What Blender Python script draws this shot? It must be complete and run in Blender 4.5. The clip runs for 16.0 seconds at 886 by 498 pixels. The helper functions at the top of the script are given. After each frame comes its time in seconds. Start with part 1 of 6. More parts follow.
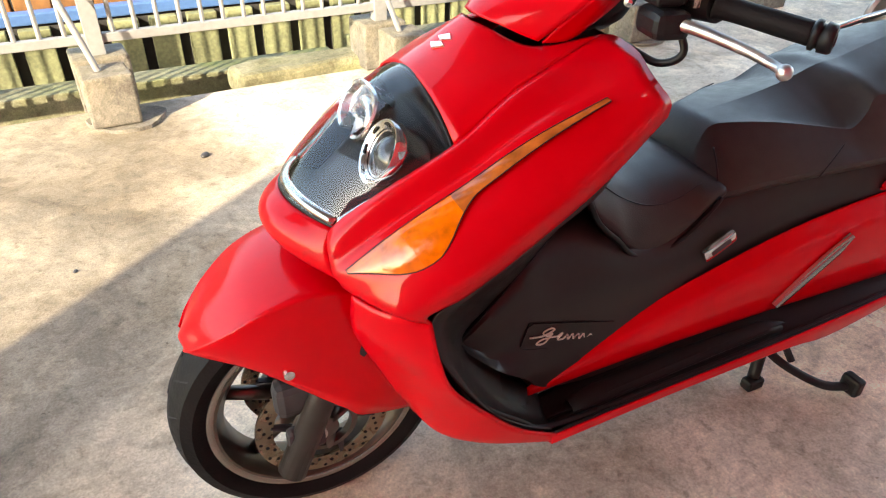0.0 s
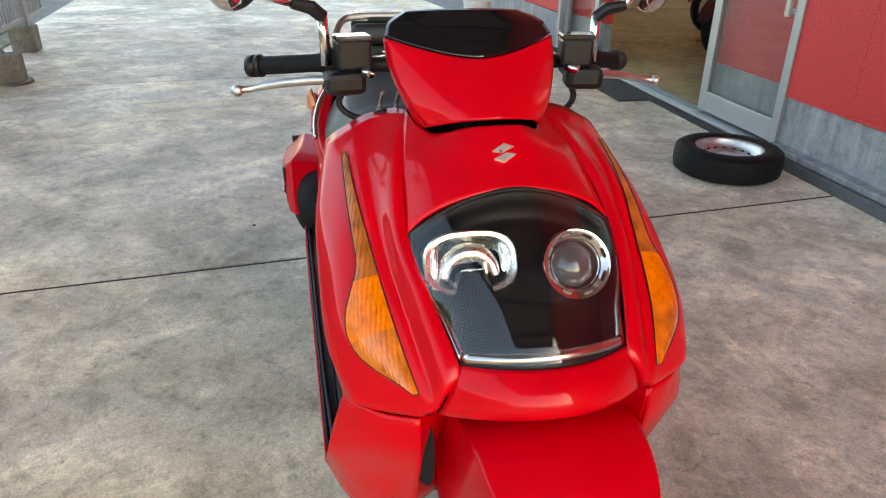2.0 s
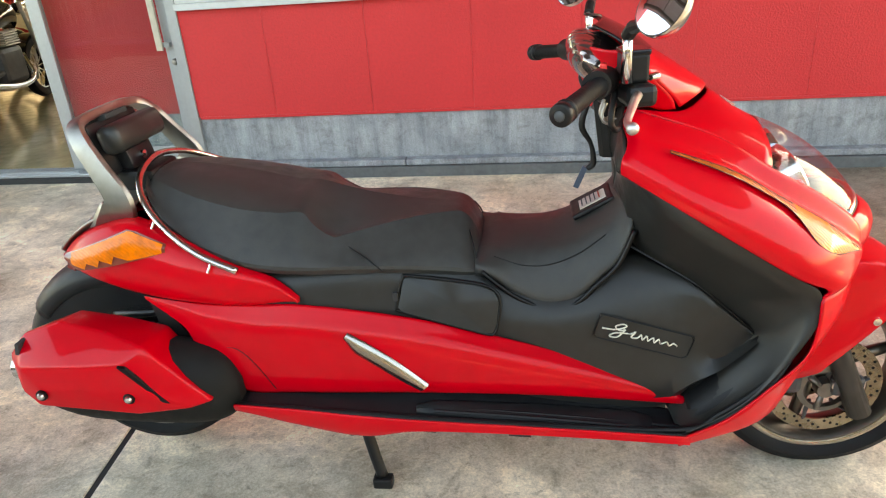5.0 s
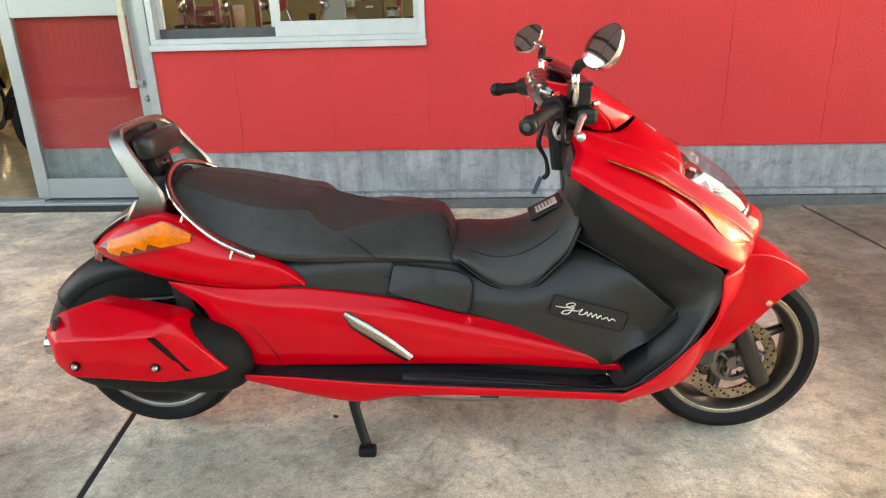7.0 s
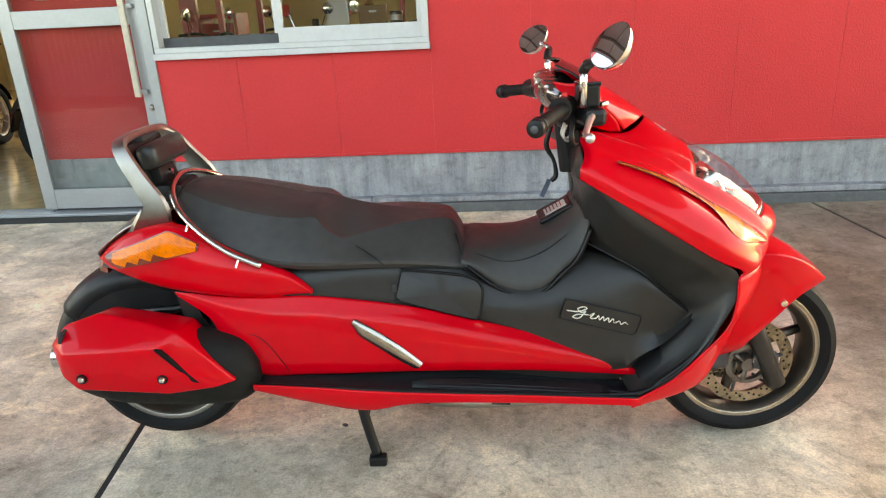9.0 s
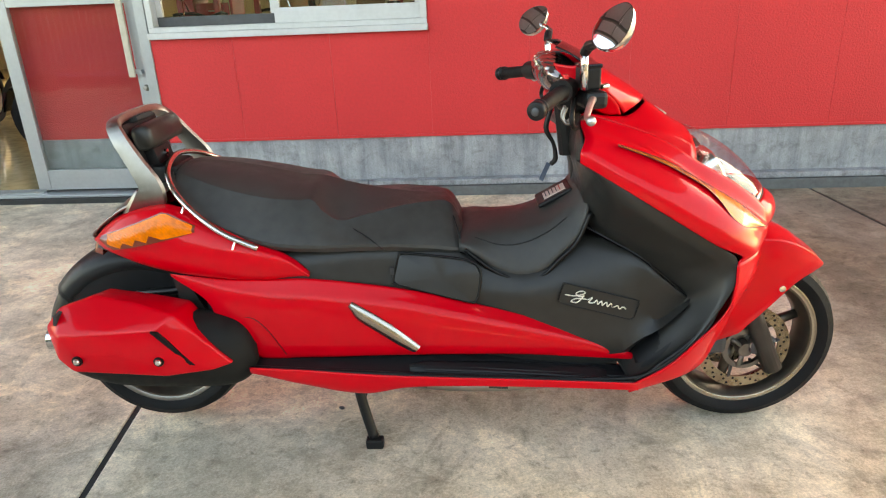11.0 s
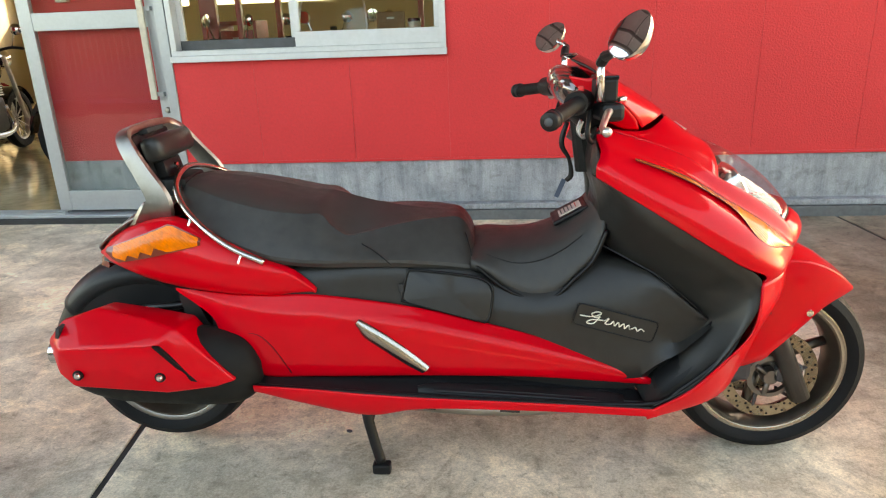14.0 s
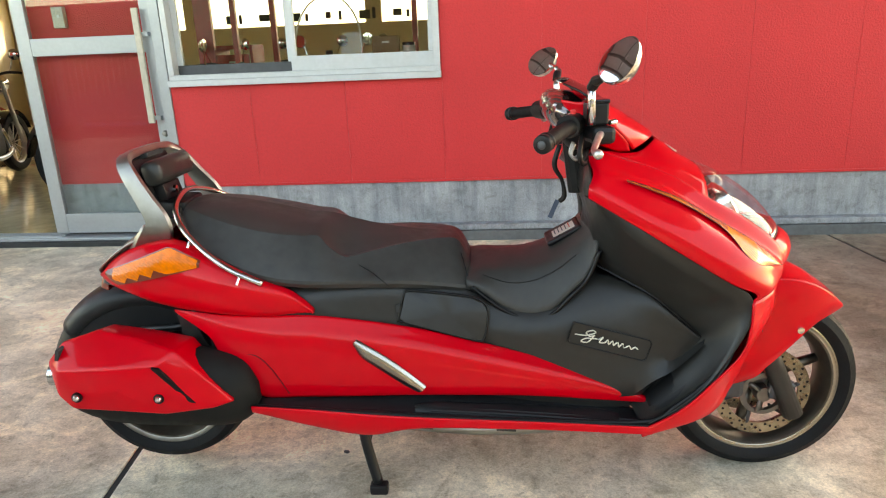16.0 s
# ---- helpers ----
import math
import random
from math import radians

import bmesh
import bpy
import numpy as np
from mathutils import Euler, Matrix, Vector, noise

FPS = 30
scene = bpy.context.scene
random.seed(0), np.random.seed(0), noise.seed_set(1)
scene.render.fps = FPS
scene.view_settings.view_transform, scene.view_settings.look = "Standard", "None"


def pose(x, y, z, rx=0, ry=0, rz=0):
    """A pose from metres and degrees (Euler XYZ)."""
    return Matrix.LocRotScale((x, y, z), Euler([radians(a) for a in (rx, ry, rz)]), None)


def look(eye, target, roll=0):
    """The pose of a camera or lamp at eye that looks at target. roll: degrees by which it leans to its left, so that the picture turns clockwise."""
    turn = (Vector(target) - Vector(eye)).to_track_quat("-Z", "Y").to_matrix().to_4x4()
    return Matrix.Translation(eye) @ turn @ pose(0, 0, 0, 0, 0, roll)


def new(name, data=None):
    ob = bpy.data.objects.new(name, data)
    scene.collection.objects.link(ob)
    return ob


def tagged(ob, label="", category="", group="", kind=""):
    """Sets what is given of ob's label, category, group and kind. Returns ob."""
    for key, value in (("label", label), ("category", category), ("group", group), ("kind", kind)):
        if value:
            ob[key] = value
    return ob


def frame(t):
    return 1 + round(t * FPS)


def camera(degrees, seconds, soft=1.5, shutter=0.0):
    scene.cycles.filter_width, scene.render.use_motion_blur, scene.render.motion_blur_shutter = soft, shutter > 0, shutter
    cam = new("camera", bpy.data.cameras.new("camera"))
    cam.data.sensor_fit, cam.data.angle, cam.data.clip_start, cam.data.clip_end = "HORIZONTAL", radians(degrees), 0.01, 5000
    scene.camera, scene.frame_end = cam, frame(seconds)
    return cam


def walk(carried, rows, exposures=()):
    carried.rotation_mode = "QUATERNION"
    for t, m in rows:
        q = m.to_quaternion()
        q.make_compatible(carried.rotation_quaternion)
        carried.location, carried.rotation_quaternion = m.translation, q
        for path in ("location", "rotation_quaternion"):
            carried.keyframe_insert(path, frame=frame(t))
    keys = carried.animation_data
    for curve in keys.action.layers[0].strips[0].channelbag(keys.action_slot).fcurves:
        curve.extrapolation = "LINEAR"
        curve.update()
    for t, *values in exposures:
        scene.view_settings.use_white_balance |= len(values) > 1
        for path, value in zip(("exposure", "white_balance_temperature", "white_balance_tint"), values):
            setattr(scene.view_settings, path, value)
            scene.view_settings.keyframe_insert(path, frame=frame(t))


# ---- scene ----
cam = camera(66.1, 16.0, soft=1.15)
PATH = [
    (0, (1.004, 0.969, 1.22), (0.301, -0.544, 0.116), 0.9),
    (0.5, (1.295, 0.717, 1.216), (0.074, -0.505, 0.208), 3.2),
    (1, (1.519, 0.395, 1.226), (-0.092, -0.352, 0.304), 2.3),
    (1.5, (1.594, 0.054, 1.231), (-0.177, -0.162, 0.328), 0.9),
    (2, (1.527, -0.313, 1.224), (-0.231, 0.086, 0.358), 0.8),
    (2.5, (1.389, -0.626, 1.219), (-0.124, 0.329, 0.324), 0.4),
    (3, (1.092, -0.884, 1.234), (-0.151, 0.386, 0.316), -2.9),
    (3.5, (0.812, -1.126, 1.259), (-0.046, 0.455, 0.382), -3.3),
    (4, (0.495, -1.209, 1.230), (-0.093, 0.500, 0.370), -4.8),
    (4.2, (0.387, -1.231, 1.239), (-0.117, 0.490, 0.352), -5.1),
    (6.3, (0.072, -1.811, 1.245), (0.008, 0.074, 0.578), -2.2),
    (6.5, (0.075, -1.81, 1.242), (0.015, 0.068, 0.557), -2.1),
    (7, (0.066, -1.814, 1.236), (0.004, 0.062, 0.547), -1.6),
    (7.5, (0.074, -1.806, 1.245), (0.003, 0.07, 0.555), -2.3),
    (8, (0.082, -1.811, 1.236), (-0.014, 0.068, 0.555), -2.5),
    (8.5, (0.074, -1.801, 1.235), (-0.018, 0.078, 0.556), -2.7),
    (9, (0.062, -1.789, 1.233), (-0.02, 0.09, 0.553), -2.8),
    (11.5, (0.055, -1.773, 1.225), (-0.016, 0.088, 0.495), -2.3),
    (12, (0.066, -1.752, 1.21), (-0.053, 0.112, 0.497), -3.3),
    (12.5, (0.07, -1.757, 1.18), (-0.076, 0.131, 0.536), -2.4),
    (13, (0.071, -1.755, 1.18), (-0.103, 0.133, 0.544), -2.7),
    (13.5, (0.073, -1.748, 1.178), (-0.079, 0.144, 0.547), -3.0),
    (14, (0.076, -1.742, 1.18), (-0.053, 0.148, 0.539), -2.2),
    (14.5, (0.073, -1.755, 1.182), (-0.032, 0.152, 0.586), -2.0),
    (15, (0.076, -1.765, 1.184), (-0.04, 0.143, 0.595), -2.3),
    (15.5, (0.078, -1.769, 1.185), (-0.027, 0.141, 0.6), -2.7),
    (16, (0.076, -1.766, 1.188), (-0.038, 0.143, 0.604), -2.4),
]
walk(cam, [(t, look(eye, target, roll)) for t, eye, target, roll in PATH], [(t, e, k, 8) for t, e, k in ((0, 2.90, 8200), (0.5, 2.38, 8700), (1.0, 2.22, 8900), (1.5, 2.38, 8700), (2.0, 2.38, 8700), (2.5, 2.44, 8700), (3.0, 2.54, 8800), (4.0, 2.98, 9800), (6.5, 2.98, 10000), (16, 2.88, 10000))])

# ---- light: low sun past the building's far corner, open sky round the canopy ----
SUN_AZ, SUN_EL = math.atan2(0.849, 1.0), radians(28)
world = bpy.data.worlds.new("sky")
scene.world = world
world.use_nodes = True
wn = world.node_tree.nodes
sky = wn.new("ShaderNodeTexSky")
sky.sky_type, sky.sun_disc = "NISHITA", False
sky.sun_elevation, sky.sun_rotation = SUN_EL, math.pi / 2 - SUN_AZ
wn["Background"].inputs[1].default_value = 0.15
world.node_tree.links.new(sky.outputs[0], wn["Background"].inputs[0])
sun_data = bpy.data.lights.new("sun", "SUN")
sun_data.energy, sun_data.angle, sun_data.color = 2.0, radians(0.5), (1.0, 0.93, 0.82)
sun_ob = new("sun", sun_data)
sun_way = Vector((math.cos(SUN_AZ) * math.cos(SUN_EL), math.sin(SUN_AZ) * math.cos(SUN_EL), math.sin(SUN_EL)))
sun_ob.matrix_world = look(sun_way * 30, (0, 0, 0))


# ---- materials ----
def mat(name, color, rough=0.5, metal=0.0, vary=0.15, scale=6.0, bump=0.0, bump_scale=200.0, coat=0.0, detail=40.0, spec=0.5, island=0.0):
    """Painted or solid surface: base colour broken up at two scales, roughness wear and fine relief."""
    m = bpy.data.materials.new(name)
    m.use_nodes = True
    n, l = m.node_tree.nodes, m.node_tree.links
    b = n["Principled BSDF"]
    b.inputs["Metallic"].default_value = metal
    b.inputs["Specular IOR Level"].default_value = spec
    b.inputs["Coat Weight"].default_value = coat
    b.inputs["Coat Roughness"].default_value = 0.05
    tc = n.new("ShaderNodeTexCoord")
    big, small = n.new("ShaderNodeTexNoise"), n.new("ShaderNodeTexNoise")
    big.inputs["Scale"].default_value, big.inputs["Detail"].default_value = scale, 5
    small.inputs["Scale"].default_value, small.inputs["Detail"].default_value = detail, 4
    for t in (big, small):
        l.new(tc.outputs["Object"], t.inputs["Vector"])
    mixn = n.new("ShaderNodeMath")
    mixn.operation = "ADD"
    l.new(big.outputs[0], mixn.inputs[0])
    l.new(small.outputs[0], mixn.inputs[1])
    ramp = n.new("ShaderNodeMapRange")
    ramp.inputs[1].default_value, ramp.inputs[2].default_value = 0.7, 1.3
    ramp.inputs[3].default_value, ramp.inputs[4].default_value = 1 - vary, 1 + vary
    l.new(mixn.outputs[0], ramp.inputs[0])
    val = ramp.outputs[0]
    if island:
        info, mr, mul = n.new("ShaderNodeObjectInfo"), n.new("ShaderNodeMapRange"), n.new("ShaderNodeMath")
        mr.inputs[3].default_value, mr.inputs[4].default_value, mul.operation = 1 - island, 1 + island, "MULTIPLY"
        l.new(info.outputs["Random"], mr.inputs[0])
        l.new(mr.outputs[0], mul.inputs[0])
        l.new(val, mul.inputs[1])
        val = mul.outputs[0]
    hsv = n.new("ShaderNodeHueSaturation")
    hsv.inputs["Color"].default_value = (*color, 1)
    l.new(val, hsv.inputs["Value"])
    l.new(hsv.outputs[0], b.inputs["Base Color"])
    rr = n.new("ShaderNodeMapRange")
    rr.inputs[1].default_value, rr.inputs[2].default_value = 0.3, 0.7
    rr.inputs[3].default_value, rr.inputs[4].default_value = max(0.02, rough * 0.85), min(1, rough * 1.18)
    l.new(small.outputs[0], rr.inputs[0])
    l.new(rr.outputs[0], b.inputs["Roughness"])
    if bump:
        bn, bp = n.new("ShaderNodeTexNoise"), n.new("ShaderNodeBump")
        bn.inputs["Scale"].default_value, bn.inputs["Detail"].default_value = bump_scale, 3
        bp.inputs["Strength"].default_value, bp.inputs["Distance"].default_value = bump, 0.004
        l.new(tc.outputs["Object"], bn.inputs["Vector"])
        l.new(bn.outputs[0], bp.inputs["Height"])
        l.new(bp.outputs[0], b.inputs["Normal"])
    return m


def clear(name, color=(1, 1, 1), rough=0.02, ior=1.45, tint=0.0):
    """Glass or clear plastic: a real transmissive sheet."""
    m = bpy.data.materials.new(name)
    m.use_nodes = True
    n, l = m.node_tree.nodes, m.node_tree.links
    b = n["Principled BSDF"]
    n.remove(b)
    out = n["Material Output"]
    g, t, mx, fr = n.new("ShaderNodeBsdfGlossy"), n.new("ShaderNodeBsdfTransparent"), n.new("ShaderNodeMixShader"), n.new("ShaderNodeLayerWeight")
    g.inputs["Roughness"].default_value = rough
    t.inputs["Color"].default_value = (*color, 1)
    power, gain = n.new("ShaderNodeMath"), n.new("ShaderNodeMath")
    power.operation, gain.operation = "POWER", "MULTIPLY_ADD"
    power.inputs[1].default_value, gain.inputs[1].default_value, gain.inputs[2].default_value = 4.0, 0.55, ((ior - 1) / (ior + 1)) ** 2
    l.new(fr.outputs["Facing"], power.inputs[0])
    l.new(power.outputs[0], gain.inputs[0])
    l.new(gain.outputs[0], mx.inputs[0])
    l.new(t.outputs[0], mx.inputs[1])
    l.new(g.outputs[0], mx.inputs[2])
    l.new(mx.outputs[0], out.inputs[0])
    return m


def concrete(name, dark, light, rough=0.7, scale=1.1, warm=(0.42, 0.33, 0.22), warm_amt=0.35, bump=0.25, spots=0.75, streaks=0.0, shade_wear=0.0):
    """Poured concrete: cloudy stains, warm patches, dark blotches, fine pores."""
    m = bpy.data.materials.new(name)
    m.use_nodes = True
    n, l = m.node_tree.nodes, m.node_tree.links
    b = n["Principled BSDF"]
    tc = n.new("ShaderNodeTexCoord")

    def noise_tex(sc, det=6, rgh=0.6, dist=0.0):
        t = n.new("ShaderNodeTexNoise")
        t.inputs["Scale"].default_value, t.inputs["Detail"].default_value = sc, det
        t.inputs["Roughness"].default_value, t.inputs["Distortion"].default_value = rgh, dist
        l.new(tc.outputs["Object"], t.inputs["Vector"])
        return t.outputs[0]

    def ramp(src, stops):
        r = n.new("ShaderNodeValToRGB")
        while len(r.color_ramp.elements) < len(stops):
            r.color_ramp.elements.new(0.5)
        for e, (p, c) in zip(r.color_ramp.elements, stops):
            e.position, e.color = p, (*c, 1)
        l.new(src, r.inputs[0])
        return r.outputs[0]

    def mix(a, bb, fac, mode="MIX"):
        x = n.new("ShaderNodeMix")
        x.data_type, x.blend_type = "RGBA", mode
        for sock, v in ((x.inputs[6], a), (x.inputs[7], bb)):
            l.new(v, sock) if hasattr(v, "links") else setattr(sock, "default_value", (*v, 1))
        l.new(fac, x.inputs[0]) if hasattr(fac, "links") else setattr(x.inputs[0], "default_value", fac)
        return x.outputs[2]

    base = ramp(noise_tex(scale, 8, 0.62, 0.4), [(0.32, dark), (0.52, tuple((a + c) / 2 for a, c in zip(dark, light))), (0.7, light)])
    warmth = ramp(noise_tex(scale * 0.6, 5, 0.55, 0.2), [(0.45, (0, 0, 0)), (0.68, (1, 1, 1))])
    w = n.new("ShaderNodeMath")
    w.operation = "MULTIPLY"
    w.inputs[1].default_value = warm_amt
    l.new(warmth, w.inputs[0])
    col = mix(base, warm, w.outputs[0])
    blot = ramp(noise_tex(scale * 5.5, 6, 0.7, 0.6), [(0.36, (0.62, 0.60, 0.57)), (0.5, (1, 1, 1))])
    col = mix(col, blot, 0.70, "MULTIPLY")
    pits = ramp(noise_tex(scale * 22, 7, 0.75, 0.3), [(0.33, (0.50, 0.48, 0.46)), (0.44, (0.92, 0.91, 0.90)), (0.60, (1.0, 1.0, 1.0)), (0.70, (1.16, 1.15, 1.13))])
    col = mix(col, pits, spots, "MULTIPLY")
    pale = ramp(noise_tex(scale * 2.3, 9, 0.72, 0.8), [(0.50, (1, 1, 1)), (0.58, (1.38, 1.36, 1.32))])
    col = mix(col, pale, spots, "MULTIPLY")
    grain = ramp(noise_tex(140, 3, 0.7), [(0.32, (0.72, 0.715, 0.71)), (0.68, (1.20, 1.195, 1.18))])
    col = mix(col, grain, 0.8, "MULTIPLY")
    mottle = ramp(noise_tex(48, 5, 0.75, 0.5), [(0.34, (0.80, 0.79, 0.78)), (0.5, (1, 1, 1)), (0.66, (1.12, 1.115, 1.11))])
    col = mix(col, mottle, spots, "MULTIPLY")
    # painted light level: floor colour paler towards the building, darker out in front
    if shade_wear:
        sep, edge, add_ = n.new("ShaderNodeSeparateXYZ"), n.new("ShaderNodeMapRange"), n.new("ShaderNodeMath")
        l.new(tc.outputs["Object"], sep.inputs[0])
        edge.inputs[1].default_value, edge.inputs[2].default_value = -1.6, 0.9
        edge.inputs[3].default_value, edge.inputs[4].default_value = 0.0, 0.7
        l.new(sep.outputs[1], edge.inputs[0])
        x_dim, less = n.new("ShaderNodeMapRange"), n.new("ShaderNodeMath")
        x_dim.inputs[1].default_value, x_dim.inputs[2].default_value = 0.5, 1.9
        x_dim.inputs[3].default_value, x_dim.inputs[4].default_value = 0.0, 1.05
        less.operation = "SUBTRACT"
        l.new(sep.outputs[0], x_dim.inputs[0])
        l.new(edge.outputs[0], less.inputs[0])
        l.new(x_dim.outputs[0], less.inputs[1])
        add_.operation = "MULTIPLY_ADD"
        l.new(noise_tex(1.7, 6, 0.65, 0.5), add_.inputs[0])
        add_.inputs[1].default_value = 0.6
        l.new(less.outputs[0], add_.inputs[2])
        col = mix(col, ramp(add_.outputs[0], [(0.0, (0.46, 0.445, 0.42)), (0.20, (0.82, 0.805, 0.78)), (0.34, (1.27, 1.26, 1.225)), (0.62, (1.07, 1.065, 1.045)), (0.92, (1.42, 1.43, 1.42))]), shade_wear, "MULTIPLY")
    if streaks:
        run = n.new("ShaderNodeMapping")
        run.inputs["Scale"].default_value = (9.0, 9.0, 0.9)
        st = n.new("ShaderNodeTexNoise")
        st.inputs["Scale"].default_value, st.inputs["Detail"].default_value, st.inputs["Roughness"].default_value = 1.6, 7, 0.7
        l.new(tc.outputs["Object"], run.inputs["Vector"])
        l.new(run.outputs[0], st.inputs["Vector"])
        col = mix(col, ramp(st.outputs[0], [(0.34, (0.62, 0.63, 0.65)), (0.5, (1, 1, 1)), (0.66, (1.28, 1.28, 1.27))]), streaks, "MULTIPLY")
    if shade_wear:
        worn = ramp(noise_tex(4.6, 9, 0.72, 0.7), [(0.44, (0.80, 0.785, 0.76)), (0.485, (1, 1, 1)), (0.54, (1, 1, 1)), (0.575, (1.16, 1.15, 1.13))])
        col = mix(col, worn, 0.62, "MULTIPLY")
        chips = ramp(noise_tex(34, 4, 0.6, 0.2), [(0.27, (0.50, 0.48, 0.45)), (0.31, (1, 1, 1))])
        col = mix(col, chips, 0.8, "MULTIPLY")
        b.inputs["Specular IOR Level"].default_value = 0.18
    l.new(col, b.inputs["Base Color"])
    b.inputs["Roughness"].default_value = rough
    bp = n.new("ShaderNodeBump")
    bp.inputs["Strength"].default_value, bp.inputs["Distance"].default_value = bump, 0.003
    l.new(noise_tex(90, 6, 0.7), bp.inputs["Height"])
    l.new(bp.outputs[0], b.inputs["Normal"])
    return m


RED = mat("red_paint", (0.65, 0.0012, 0.010), 0.42, 0.0, 0.05, 3, coat=0.45, detail=25, spec=0.05)
BLACK = mat("black_textured_plastic", (0.010, 0.010, 0.011), 0.42, 0, 0.2, 5, bump=0.08, bump_scale=700, spec=0.28)
PANEL = mat("satin_black_panel", (0.021, 0.020, 0.0185), 0.38, 0, 0.2, 4, bump=0.05, bump_scale=600, spec=0.38)
VINYL = mat("black_seat_vinyl", (0.040, 0.0385, 0.036), 0.46, 0, 0.2, 6, bump=0.14, bump_scale=420, spec=0.36)
BLACK_GLOSS = mat("gloss_black", (0.006, 0.006, 0.007), 0.08, 0, 0.1, 6)
CHROME = mat("chrome", (0.80, 0.79, 0.77), 0.10, 1.0, 0.05, 8)
FORKDARK = mat("dark_fork_paint", (0.034, 0.029, 0.026), 0.36, 0.2, 0.2, 15)
MUFBLACK = mat("heat_black", (0.011, 0.0105, 0.0095), 0.62, 0, 0.3, 12, spec=0.18)
STEEL = mat("satin_steel", (0.30, 0.28, 0.255), 0.38, 1.0, 0.15, 14, bump=0.04)
ALU = mat("cast_aluminium", (0.60, 0.59, 0.57), 0.38, 1.0, 0.12, 20)
CARRIER = mat("cast_grey_carrier", (0.20, 0.18, 0.16), 0.42, 0.8, 0.15, 20)
RIM = mat("bronze_grey_rim", (0.15, 0.13, 0.11), 0.34, 0.9, 0.15, 12)
GAPBLACK = mat("black_joint", (0.0025, 0.0025, 0.003), 0.35, 0, 0.1, 10, spec=0.3)
TRIMSTEEL = mat("bright_trim", (0.62, 0.60, 0.56), 0.22, 1.0, 0.12, 30)
TRIMDARK = mat("satin_trim", (0.44, 0.41, 0.36), 0.20, 1.0, 0.04, 6, detail=12)
DISC = mat("brake_disc_steel", (0.37, 0.31, 0.225), 0.28, 1.0, 0.25, 18)
RUBBER = mat("tyre_rubber", (0.008, 0.008, 0.009), 0.6, 0, 0.35, 9, bump=0.2, bump_scale=180, spec=0.18)
GREYMETAL = mat("dark_grey_castings", (0.07, 0.072, 0.078), 0.5, 0.4, 0.2, 15)
SILVERINK = mat("silver_print", (0.80, 0.77, 0.68), 0.3, 0.6, 0.05, 20)
MIRROR = mat("mirror_glass", (0.85, 0.86, 0.87), 0.01, 1.0, 0.0, 4)
LENS = clear("clear_lens", (0.93, 0.94, 0.95), 0.015, 1.72)
SMOKE = mat("smoked_screen", (0.006, 0.006, 0.007), 0.06, 0, 0.1, 4)


def ribbed(m, scale, strength):
    """Adds moulded ribs to a lens."""
    n, l = m.node_tree.nodes, m.node_tree.links
    wv, tc, bp = n.new("ShaderNodeTexWave"), n.new("ShaderNodeTexCoord"), n.new("ShaderNodeBump")
    wv.bands_direction, wv.inputs["Scale"].default_value, wv.inputs["Distortion"].default_value = "DIAGONAL", scale, 2.5
    wv.inputs["Detail"].default_value = 1
    bp.inputs["Strength"].default_value, bp.inputs["Distance"].default_value = strength, 0.003
    l.new(tc.outputs["Object"], wv.inputs["Vector"])
    l.new(wv.outputs[1], bp.inputs["Height"])
    l.new(bp.outputs[0], n["Principled BSDF"].inputs["Normal"])
    return m


LAMPBACK = mat("dark_lamp_housing", (0.006, 0.006, 0.0065), 0.5, 0, 0.0, 2, spec=0.2, detail=2)
LAMPCHROME = mat("lamp_chrome", (0.86, 0.86, 0.84), 0.26, 1.0, 0.05, 30)
AMBER = mat("amber_lens", (0.84, 0.17, 0.003), 0.2, 0, 0.22, 30, coat=0.35, spec=0.25, detail=90)
AMBERPALE = mat("pale_amber_lens", (0.50, 0.125, 0.018), 0.12, 0.1, 0.45, 24, coat=0.8)
CREAM = mat("brown_amber_lens", (0.72, 0.165, 0.010), 0.12, 0.1, 0.35, 30, coat=0.9)
for m_ in (AMBER, AMBERPALE, CREAM):
    ribbed(m_, 60, 0.22)
ORANGE = mat("orange_button", (0.85, 0.33, 0.03), 0.4)
REDBTN = mat("red_button", (0.75, 0.03, 0.03), 0.4)
LABEL = mat("paper_label", (0.62, 0.56, 0.50), 0.5, 0, 0.1, 20)
LABELRED = mat("label_red", (0.55, 0.06, 0.04), 0.5)
MAROON = mat("maroon_paint", (0.34, 0.022, 0.02), 0.4)
FLOOR = concrete("concrete_floor", (0.30, 0.27, 0.222), (0.80, 0.73, 0.615), 0.55, 1.1, (0.50, 0.37, 0.23), 0.55, 0.7, shade_wear=1.0)
PLINTH = concrete("grey_plinth", (0.20, 0.215, 0.242), (0.335, 0.352, 0.385), 0.6, 2.4, (0.36, 0.36, 0.36), 0.3, 0.12, 0.3, 0.8)
BLOCKC = concrete("weathered_block", (0.10, 0.095, 0.085), (0.26, 0.245, 0.215), 0.85, 4, (0.25, 0.23, 0.12), 0.5, 0.5)
MOSS = concrete("mossy_concrete", (0.11, 0.11, 0.06), (0.28, 0.275, 0.19), 0.9, 3, (0.10, 0.13, 0.03), 0.8, 0.5)
BASEGREY = mat("grey_base_strip", (0.10, 0.105, 0.11), 0.7, 0, 0.25, 12)
DARKSLOT = mat("joint_filler", (0.03, 0.03, 0.03), 0.9, 0, 0.3, 20)
WALLRED = mat("red_wall_paint", (0.60, 0.031, 0.036), 0.5, 0, 0.08, 1.6, bump=1.0, bump_scale=95, detail=60, spec=0.3)
WALLSEAM = mat("wall_seam_shadow", (0.60, 0.036, 0.042), 0.7)
ALUFRAME = mat("anodised_aluminium", (0.37, 0.385, 0.40), 0.38, 0.55, 0.06, 5)
